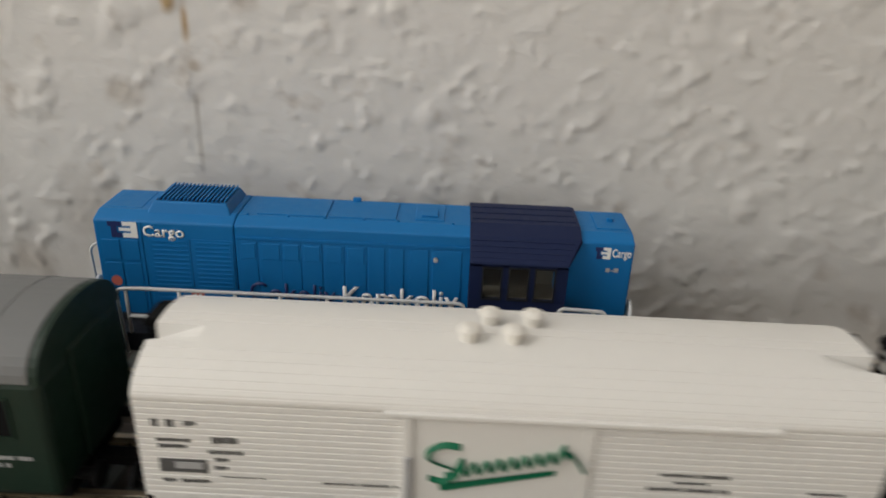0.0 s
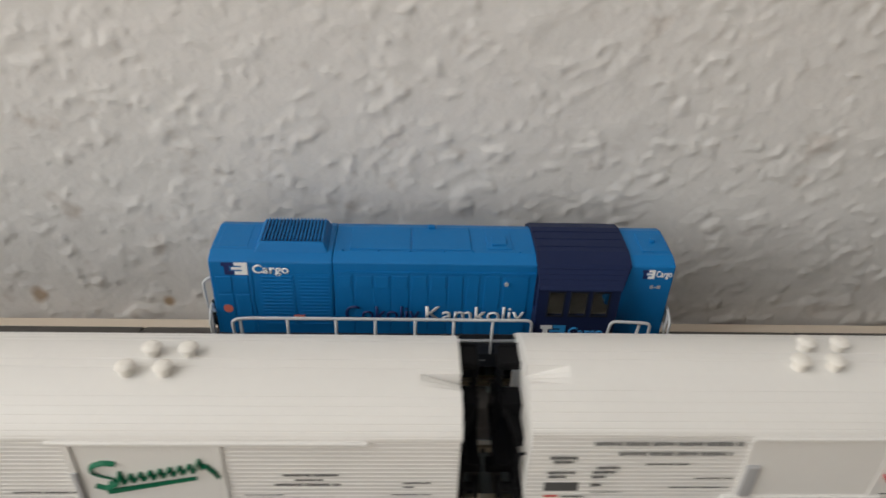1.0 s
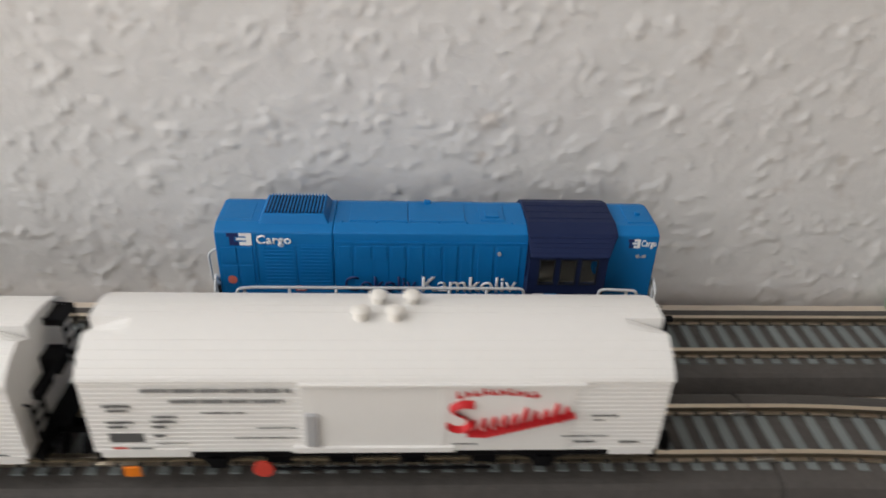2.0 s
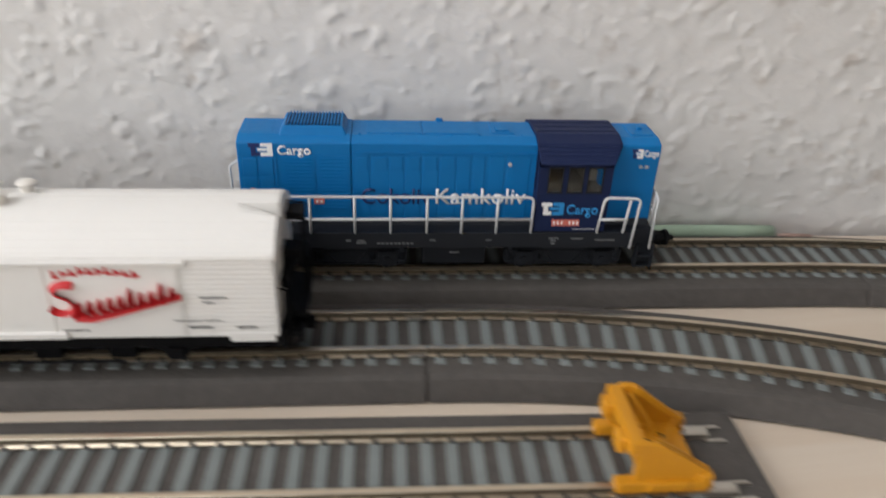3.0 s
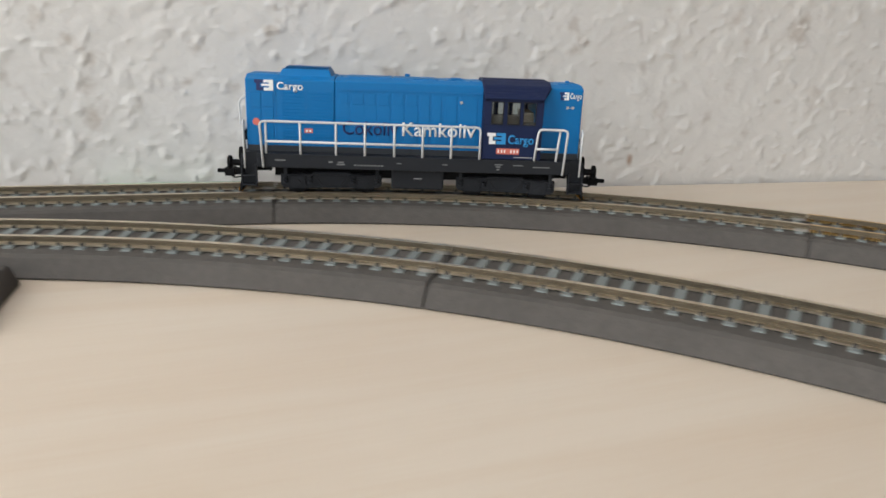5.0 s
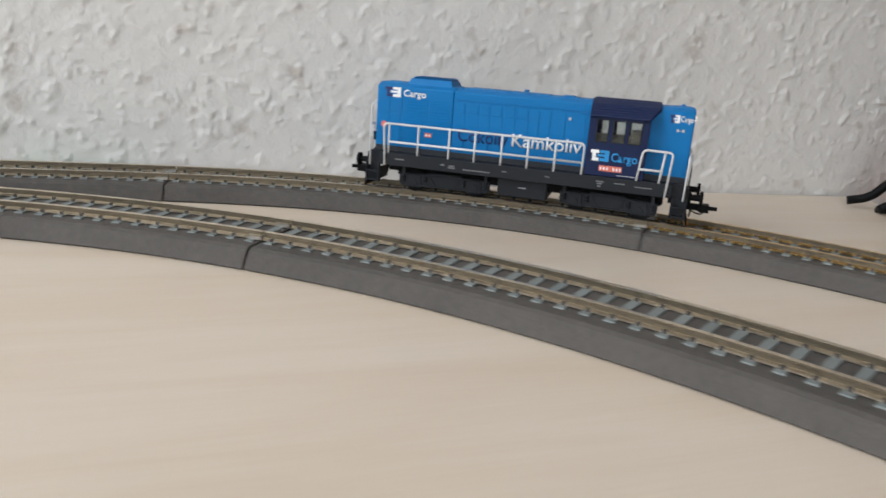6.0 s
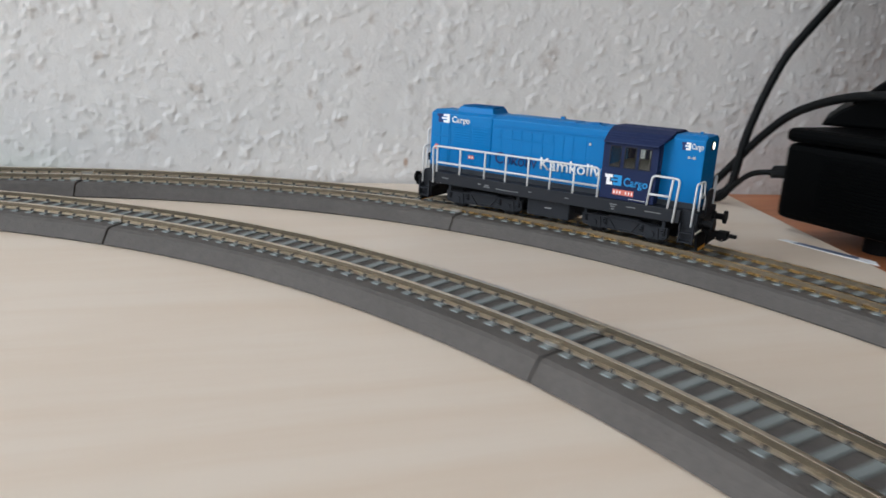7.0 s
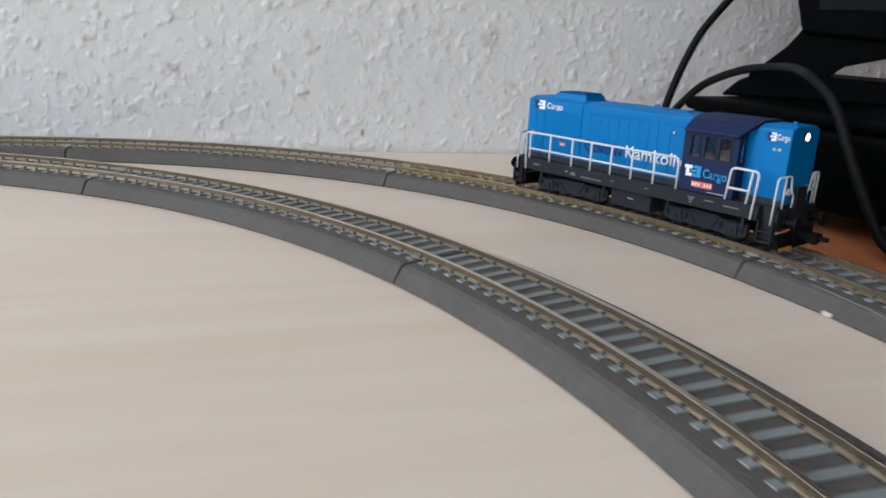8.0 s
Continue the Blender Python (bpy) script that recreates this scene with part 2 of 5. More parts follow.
def box(bm, x0, x1, y0, y1, z0, z1):
    vs = [bm.verts.new((x, y, z)) for x in (x0, x1) for y in (y0, y1) for z in (z0, z1)]
    for f in ((0, 1, 3, 2), (4, 6, 7, 5), (0, 4, 5, 1), (2, 3, 7, 6), (0, 2, 6, 4), (1, 5, 7, 3)):
        bm.faces.new([vs[i] for i in f])
    return bm


def boxed(*a):
    return box(bmesh.new(), *a)


def prism(bm, profile, axis, a, b):
    """A closed profile drawn out along x ('x': profile is y,z) or y ('y': profile is x,z) or z ('z': x,y)."""
    def at(u, v, w):
        return {"x": (w, u, v), "y": (u, w, v), "z": (u, v, w)}[axis]
    one = [bm.verts.new(at(u, v, a)) for u, v in profile]
    two = [bm.verts.new(at(u, v, b)) for u, v in profile]
    n = len(profile)
    bm.faces.new(one)
    bm.faces.new(two[::-1])
    for i in range(n):
        bm.faces.new((one[i], one[(i + 1) % n], two[(i + 1) % n], two[i]))
    return bm


def cyl(bm, centre, axis, r, length, n=20, r2=None):
    """A cylinder (or cone) that starts at centre and runs along axis."""
    ax = Vector(axis).normalized()
    u = ax.orthogonal().normalized()
    w = ax.cross(u)
    c = Vector(centre)
    rings = []
    for k, rr in ((0, r), (1, r if r2 is None else r2)):
        rings.append([bm.verts.new(c + ax * length * k + (u * math.cos(2 * math.pi * i / n) + w * math.sin(2 * math.pi * i / n)) * rr) for i in range(n)])
    bm.faces.new(rings[0])
    bm.faces.new(rings[1][::-1])
    for i in range(n):
        bm.faces.new((rings[0][i], rings[0][(i + 1) % n], rings[1][(i + 1) % n], rings[1][i]))
    return bm


def rounded(points, r, steps=4):
    """The polyline with its corners rounded."""
    p = [Vector(q) for q in points]
    out = [p[0]]
    for a, b, c in zip(p, p[1:], p[2:]):
        d1, d2 = (a - b), (c - b)
        k = min(r, d1.length * 0.45, d2.length * 0.45)
        s, e = b + d1.normalized() * k, b + d2.normalized() * k
        for i in range(steps + 1):
            t = i / steps
            out.append(s * (1 - t) ** 2 + b * 2 * t * (1 - t) + e * t ** 2)
    return out + [p[-1]]


def tube(bm, points, r, n=8, flat=1.0):
    p = [Vector(q) for q in points]
    t0 = (p[1] - p[0]).normalized()
    u = t0.orthogonal().normalized()
    rings = []
    for i, q in enumerate(p):
        t = (p[min(i + 1, len(p) - 1)] - p[max(i - 1, 0)]).normalized()
        u = (u - t * u.dot(t)).normalized()
        w = t.cross(u)
        rings.append([bm.verts.new(q + (u * math.cos(2 * math.pi * k / n) + w * math.sin(2 * math.pi * k / n) * flat) * r) for k in range(n)])
    for a, b in zip(rings, rings[1:]):
        for k in range(n):
            bm.faces.new((a[k], a[(k + 1) % n], b[(k + 1) % n], b[k]))
    bm.faces.new(rings[0])
    bm.faces.new(rings[-1][::-1])
    return bm


def lettering(body, x0, x1, z0, z1, y, bold=0.0, shear=0.0):
    """A bmesh of the built-in font filling x0..x1, z0..z1 on a wall that faces -y."""
    cu = bpy.data.curves.new("lettering", "FONT")
    cu.body, cu.offset, cu.extrude, cu.shear, cu.resolution_u = body, bold, 0.0, shear, 4
    ob = new("lettering", cu)
    me = bpy.data.meshes.new_from_object(ob.evaluated_get(bpy.context.evaluated_depsgraph_get()))
    bpy.data.objects.remove(ob)
    bm = bmesh.new()
    bm.from_mesh(me)
    bpy.data.meshes.remove(me)
    xs, ys = [v.co.x for v in bm.verts], [v.co.y for v in bm.verts]
    ax, bx, ay, by = min(xs), max(xs), min(ys), max(ys)
    for v in bm.verts:
        v.co = ((v.co.x - ax) / (bx - ax) * (x1 - x0) + x0, y, (v.co.y - ay) / (by - ay) * (z1 - z0) + z0)
    ext = bmesh.ops.extrude_face_region(bm, geom=bm.faces[:])
    for g in ext["geom"]:
        if isinstance(g, bmesh.types.BMVert):
            g.co.y -= 0.05
    return bm


def bars(rows, y, depth=0.05):
    bm = bmesh.new()
    for x0, x1, z0, z1 in rows:
        box(bm, x0, x1, y - depth, y + 0.02, z0, z1)
    return bm


def writing(rows, y):
    """Unreadable small print: each row broken into words of uneven length."""
    rnd = random.Random(5)
    out = []
    for x0, x1, z0, z1 in rows:
        x, left = x0, rnd.randint(4, 8)
        while x < x1 - 0.2:
            w = min(rnd.uniform(0.28, 0.62), x1 - x)
            d = rnd.uniform(0, 0.18) * (z1 - z0)
            out.append((x, x + w, z0 + (d if rnd.random() < 0.5 else 0), z1 - d))
            x += w + 0.14
            left -= 1
            if left == 0:
                x, left = x + 0.45, rnd.randint(4, 8)
    return bars(out, y)


def root(name, label, category, group=""):
    return tagged(new(name), label, category, group)


# ---- the room ----
YW = 24.2      # wall plane
GX0, GX1, GZ0, GZ1 = -380.0, 640.0, -12.0, 150.0


def woodchip_wall():
    """A wall whose front is a relief of paint-covered wood chips."""
    step = 0.75
    xs = np.concatenate([[-1100, -800, -500], np.arange(GX0, GX1, step), [700, 1100, 2000]])
    zs = np.concatenate([[-760, -300, -60], np.arange(GZ0, GZ1, step), [180, 400, 1000, 1760]])
    X, Z = np.meshgrid(xs, zs, indexing="ij")
    Hh = np.zeros_like(X)
    rng = np.random.default_rng(4)
    gx, gz = np.arange(GX0, GX1, step).size, np.arange(GZ0, GZ1, step).size
    fine = (slice(3, 3 + gx), slice(3, 3 + gz))

    def soft_noise(size):
        """Random unevenness with features of about that many millimetres, between about -1 and 1."""
        w = np.fft.rfft2(rng.normal(size=(gx, gz)))
        fx, fz = np.fft.fftfreq(gx, step)[:, None], np.fft.rfftfreq(gz, step)[None, :]
        n = np.fft.irfft2(w * np.exp(-(fx ** 2 + fz ** 2) * (size * 1.6) ** 2), s=(gx, gz))
        return n / (2 * n.std())

    XF, ZF = X[fine] + 1.5 * soft_noise(2.2), Z[fine] + 1.3 * soft_noise(2.2)
    H2 = 0.22 * soft_noise(9) + 0.16 * soft_noise(4)
    # chips of many sizes with ragged outlines
    for _ in range(9800):
        cx, cz = rng.uniform(GX0, GX1), rng.uniform(GZ0, GZ1)
        a = rng.uniform(0.55, 1.8) if rng.random() < 0.82 else rng.uniform(1.8, 3.6)
        b = a * rng.uniform(0.35, 0.8)
        th, h = rng.normal(0.3, 0.9), rng.uniform(0.25, 0.95)
        i0, i1 = int(max(0, (cx - 7 - GX0) / step)), int((cx + 7 - GX0) / step)
        j0, j1 = int(max(0, (cz - 7 - GZ0) / step)), int((cz + 7 - GZ0) / step)
        dx, dz = XF[i0:i1, j0:j1] - cx, ZF[i0:i1, j0:j1] - cz
        u, v = (dx * np.cos(th) + dz * np.sin(th)) / a, (-dx * np.sin(th) + dz * np.cos(th)) / b
        chip = h * np.exp(-np.power(u * u + v * v, 2.0)) * (1 + 0.5 * np.clip(v, -1, 1) + 0.3 * np.clip(u, -1, 1))
        H2[i0:i1, j0:j1] = np.maximum(H2[i0:i1, j0:j1], H2[i0:i1, j0:j1] * 0.5 + chip)
    Hh[fine] = 0.53 * H2 + 0.04 * soft_noise(1.6)
    edge = np.clip(np.minimum(np.minimum(X - GX0, GX1 - X), np.minimum(Z - GZ0 + 3, GZ1 - Z)) / 8, 0, 1)
    Hh *= edge
    n, m = X.shape
    verts = np.stack([X, YW - Hh, Z], -1).reshape(-1, 3) * MM
    idx = np.arange(n * m).reshape(n, m)
    quads = np.stack([idx[:-1, :-1], idx[1:, :-1], idx[1:, 1:], idx[:-1, 1:]], -1).reshape(-1, 4)
    me = bpy.data.meshes.new("wall_north")
    me.from_pydata(verts.tolist(), [], quads.tolist())
    me.materials.append(WALL)
    me.shade_smooth()
    ob = tagged(new("wall_north", me), "white woodchip wall with raised chips and brownish specks", "wall", kind="structure")
    back = part("wall_core", boxed(-1100, 2000, YW + 6, YW + 120, -760, 1760), PLAIN, ob)
    return ob


wall = woodchip_wall()
# west wall with its window opening
ww = bmesh.new()
box(ww, -1100, -1020, -1700, -760, -760, 1760)
box(ww, -1100, -1020, -40, 24, -760, 1760)
box(ww, -1100, -1020, -760, -40, -760, 110)
box(ww, -1100, -1020, -760, -40, 1050, 1760)
tagged(part("wall_west", ww, PLAIN), "plain off-white painted wall with a window opening", "wall", kind="structure")
w2 = tagged(root("window_2", "white-framed window beside the desk", "window"), kind="structure")
for a in ((-760, -725, 110, 1050), (-75, -40, 110, 1050), (-725, -75, 110, 145), (-725, -75, 1015, 1050)):
    part("window_frame", boxed(-1085, -1035, a[0], a[1], a[2], a[3]), WHITE, w2)
tagged(part("wall_east", boxed(2000, 2060, -1700, 144, -760, 1760), EASTPAINT), "unseen room wall, kept dark to cut bounced light", "wall", kind="structure")
tagged(part("floor", boxed(-1100, 2060, -1780, 144, -800, -760), FLOORWOOD), "brown wooden floor of the room", "floor", kind="structure")
# The ceiling's opening is made up, for the added overhead lamp.
cb = bmesh.new()
for q in ((-1100, -1010, -1780, 144), (-390, 2060, -1780, 144), (-1010, -390, -1780, -790), (-1010, -390, -50, 144)):
    box(cb, *q, 1760, 1800)
tagged(part("ceiling", cb, PLAIN), "plain white ceiling with an opening for the added overhead lamp", "ceiling", kind="structure")
# south wall with its window opening
sw = bmesh.new()
box(sw, -1100, -1010, -1780, -1700, -760, 1760)
box(sw, 150, 2060, -1780, -1700, -760, 1760)
box(sw, -1010, 150, -1780, -1700, -760, 20)
box(sw, -1010, 150, -1780, -1700, 820, 1760)
tagged(part("wall_south", sw, PLAIN), "plain off-white wall with a wide window opening", "wall", kind="structure")
wf = root("window_1", "wide white-framed window in the wall", "window")
tagged(wf, kind="structure")
for a in ((-1010, -960, 20, 820), (100, 150, 20, 820), (-960, 100, 20, 70), (-960, 100, 770, 820), (-455, -405, 70, 770)):
    part("window_frame", boxed(a[0], a[1], -1765, -1715, a[2], a[3]), WHITE, wf)

# ---- board and desk ----
# board edge runs askew on its far side
board = bmesh.new()
prism(board, [(-900, 22.4), (392, 22.4), (397, 20), (398.5, 14), (345, -330), (340, -560), (-900, -560)], "z", -3.0, 0.0)
tagged(part("table_board", board, BOARD, bevel=0.4), "pale birch plywood board lying on the desk", "board", kind="structure")
dk = root("desk", "orange-brown veneered desk under the board", "desk")
part("desk_top", boxed(-1000, 1100, -700, 23, -28, -3.1), DESK, dk, bevel=1.0)
for x in (-960, 1030):
    for y in (-660, -60):
        part("leg", boxed(x, x + 40, y, y + 40, -760, -28), DESK, dk)

# ---- tracks ----
HR, GAUGE = 7.45, 6.66            # rail head height, half distance of the rails
ZB = 5.1                         # top of the bedding
YM, RM, YF, XB, RB = -32.84, 291.6, -70.5, 94.25, 264.9


def back_line(s):
    a = max(s - XB, 0) / RB
    return (s, 0.0, 0.0) if s < XB else (XB + RB * math.sin(a), -RB * (1 - math.cos(a)), -a)


def middle_line(s):
    a = max(s, 0) / RM
    return (s, YM, 0.0) if s < 0 else (RM * math.sin(a), YM - RM * (1 - math.cos(a)), -a)


def front_line(s):
    return (s, YF - 0.01 * s, -0.01)


def sweep(bm, line, s0, s1, profile, step=4.0, darker=(), shiny=()):
    """A closed profile (offset to the left of the way, height) drawn along a line."""
    n = max(1, int(math.ceil((s1 - s0) / step)))
    rings = []
    for i in range(n + 1):
        x, y, h = line(s0 + (s1 - s0) * i / n)
        nx, ny = -math.sin(h), math.cos(h)
        rings.append([bm.verts.new((x + nx * o, y + ny * o, z)) for o, z in profile])
    m = len(profile)
    for a, b in zip(rings, rings[1:]):
        for k in range(m):
            f = bm.faces.new((a[k], a[(k + 1) % m], b[(k + 1) % m], b[k]))
            f.material_index = 1 if k in darker else 2 if k in shiny else 0
    bm.faces.new(rings[0])
    bm.faces.new(rings[-1][::-1])
    return bm


BED = [(-15.3, 0), (-15.3, 0.4), (-16, 0.45), (-15.75, 0.8), (-13.6, 4.4), (-12.6, 5.0), (-11.4, ZB), (11.4, ZB), (12.6, 5.0), (13.6, 4.4), (15.75, 0.8), (16, 0.45), (15.3, 0.4), (15.3, 0)]
sleeper_mesh = None


def sleeper_data():
    bm = bmesh.new()
    prism(bm, [(-9.6, ZB - 0.3), (-9.4, ZB + 0.3), (9.4, ZB + 0.3), (9.6, ZB - 0.3)], "x", -1.05, 1.05)
    n = len(bm.faces)
    for side in (-1, 1):
        for o in (-0.8, 0.8):
            c = side * GAUGE + o
            box(bm, -0.45, 0.45, c - 0.35, c + 0.35, ZB + 0.2, ZB + 0.95)
    bm.faces.ensure_lookup_table()
    for f in bm.faces[n:]:
        f.material_index = 1
    for v in bm.verts:
        v.co *= MM
    bmesh.ops.recalc_face_normals(bm, faces=bm.faces)
    me = bpy.data.meshes.new("sleeper")
    bm.to_mesh(me)
    bm.free()
    me.materials.append(SLEEPER)
    me.materials.append(BALLAST)
    return me


def track_section(line, s0, s1, pitch, label, bed_to=None, metal=RAIL):
    """One piece of bedding track: moulded bedding, two rails, sleepers."""
    global sleeper_mesh
    sleeper_mesh = sleeper_mesh or sleeper_data()
    th = root("track_section", label, "model track", "bedding track sections")
    bm = bmesh.new()
    if bed_to:
        sweep(bm, line, s0 + 0.8, bed_to - 3.0, BED)
        # the end slopes down and its corners are rounded in plan
        for d, dz, dy in ((1.3, 0.97, 0.1), (0.5, 0.84, 0.25), (0.6, 0.46, 0.5), (0.4, 0.2, 0.6), (0.2, 0.04, 0.6)):
            bm.faces.ensure_lookup_table()
            last = max(bm.faces, key=lambda f: f.calc_center_median().x)
            tip = bmesh.ops.extrude_discrete_faces(bm, faces=[last])["faces"][0]
            yc = sum(v.co.y for v in tip.verts) / len(tip.verts)
            for v in tip.verts:
                v.co.x += d
                v.co.z = min(v.co.z, ZB * dz)
                v.co.y -= math.copysign(min(dy, abs(v.co.y - yc)), v.co.y - yc)
    else:
        sweep(bm, line, s0 + 0.4, s1 - 0.4, BED)
        seam = sweep(bmesh.new(), line, s1 - 0.45, s1 + 0.45, [(o * 0.965, z * 0.91) for o, z in BED])
        part("bedding_seam", seam, BALLAST, th)
    part("bedding", bm, BALLAST, th, bevel=0.6 if bed_to else 0.3)
    for side in (-1, 1):
        bm = bmesh.new()
        c = side * GAUGE
        sweep(bm, line, s0 + 0.15, s1 - 0.15, [(c - 0.95, ZB + 0.3), (c - 0.95, ZB + 0.65), (c - 0.3, ZB + 0.95), (c - 0.3, HR - 0.7), (c - 0.62, HR - 0.5), (c - 0.62, HR - 0.06), (c - 0.5, HR),
                                               (c + 0.5, HR), (c + 0.62, HR - 0.06), (c + 0.62, HR - 0.5), (c + 0.3, HR - 0.7), (c + 0.3, ZB + 0.95), (c + 0.95, ZB + 0.65), (c + 0.95, ZB + 0.3)], darker=(2, 3, 4, 8, 9, 10), shiny=(0, 1, 6, 11, 12))
        rail = part("rail", bm, metal, th)
        rail.data.materials.append(RAILWEB)
        rail.data.materials.append(RAILHEAD if metal is RAIL else GOLDHEAD)
        bm = bmesh.new()
        sweep(bm, line, s1 - 4, s1 - 0.1, [(c - 1.15, ZB + 0.3), (c - 1.15, ZB + 1.1), (c - 0.5, ZB + 1.25), (c + 0.5, ZB + 1.25), (c + 1.15, ZB + 1.1), (c + 1.15, ZB + 0.3)])
        part("rail_joiner", bm, JOINER, th)
    n = int((s1 - s0) / pitch)
    p = (s1 - s0) / n
    for i in range(n):
        x, y, h = line(s0 + p * (i + 0.5))
        ob = new("sleeper", sleeper_mesh)
        ob.parent = th
        ob.matrix_basis = Matrix.Translation((x * MM, y * MM, 0)) @ Matrix.Rotation(h, 4, "Z")
    return th


STR, CUR = "straight dark grey bedding track with pale sleepers", "curved dark grey bedding track with pale sleepers"
for a, b in ((-500, -335), (-335, -169), (-169, -3)):
    track_section(middle_line, a, b, 4.6, STR)
for a, b in ((-3, 151.7), (151.7, 305), (305, 458), (458, 600)):
    track_section(middle_line, a, b, 5.2, CUR)
for a, b in ((-500, -387), (-387, -221), (-221, -55), (-55, 111)):
    track_section(back_line, a, b, 4.6, STR)
for a, b in ((111, 268), (268, 425), (425, 580), (580, 735)):
    piece = track_section(back_line, a, b, 5.2, CUR, metal=GOLDRAIL if a == 268 else RAIL)
    if a == 425:
        bm = sweep(bmesh.new(), back_line, 453.6, 456.4, [(-16.2, 0.2), (-16.05, 0.7), (-15.6, 1.25), (-15.0, 0.5)], 0.6)
        for v in bm.verts:
            v.co += noise.noise_vector(v.co * 1.7) * 0.18
        part("worn_chip", bm, CHIP, piece, "pale chipped lower edge of the bedding")
        hair = []
        for k in range(19):
            x, y, h = back_line(446 + 2.2 * k)
            o = -12.3 - 0.11 * k + 0.08 * math.sin(k)
            hair.append((x + math.sin(h) * -o, y + math.cos(h) * o, ZB + 0.06 - max(0.0, -o - 12.6) * 0.62 - 0.1))
        part("scratch", tube(bmesh.new(), hair, 0.1, 5), SLEEPER, piece, "thin pale scratch line on the bedding")
for a, b in ((-460, -294), (-294, -128)):
    track_section(front_line, a, b, 4.45, STR)
end_section = track_section(front_line, -128, 42.5, 4.45, "dark grey bedding track that ends at the buffer stop", bed_to=55.4)
part("bedding_seam", sweep(bmesh.new(), front_line, 43.0, 43.35, [(o * 1.004, z + 0.04) for o, z in BED]), SEAM, end_section, "dark seam before the end piece")
for side in (-1, 1):
    bm = sweep(bmesh.new(), front_line, 40.0, 46.8, [(side * GAUGE + o, z) for o, z in ((-1.2, ZB), (-1.2, ZB + 1.3), (-0.5, ZB + 1.5), (0.5, ZB + 1.5), (1.2, ZB + 1.3), (1.2, ZB))])
    part("end_joiner", bm, JOINER, end_section, "bare silvery rail joiner")
    for o in (-1.7, 1.7):
        part("joiner_clip", boxed(45.8, 50.0, YF - 0.47 + side * GAUGE + o - 0.3, YF - 0.47 + side * GAUGE + o + 0.3, ZB, ZB + 0.5), JOINER, end_section)

# ---- the engine (local millimetres: x ahead, z from the rail head) ----
U = 0.000968


def hood_profile(half, z0, z1, top, inner):
    return [(-half, z0), (half, z0), (half, z1), (inner, top), (-inner, top), (-half, z1)]


def emblem(parent, x0, x1, z0, z1, y, left, right):
    """The operator's mark as two plain interlocked shapes."""
    w, h = (x1 - x0) / 2, z1 - z0
    a = [(x0, z1), (x0 + w * 0.92, z1), (x0 + w * 0.92, z1 - h * 0.3), (x0 + w * 0.6, z1 - h * 0.3), (x0 + w * 0.6, z0 + h * 0.3), (x0 + w * 0.92, z0 + h * 0.3), (x0 + w * 0.92, z0), (x0 + w * 0.2, z0), (x0 + w * 0.2, z1 - h * 0.3), (x0, z1 - h * 0.3)]
    b = [(x0 + w, z1), (x1, z1), (x1, z0), (x0 + w, z0), (x0 + w, z0 + h * 0.28), (x0 + w * 1.55, z0 + h * 0.28), (x0 + w * 1.55, z0 + h * 0.42), (x0 + w * 0.75, z0 + h * 0.42), (x0 + w * 0.75, z0 + h * 0.62), (x0 + w * 1.55, z0 + h * 0.62), (x0 + w * 1.55, z1 - h * 0.25), (x0 + w, z1 - h * 0.25)]
    part("emblem_half", prism(bmesh.new(), a, "y", y, y - 0.06), left, parent, scale=U)
    part("emblem_half", prism(bmesh.new(), b, "y", y, y - 0.06), right, parent, scale=U)


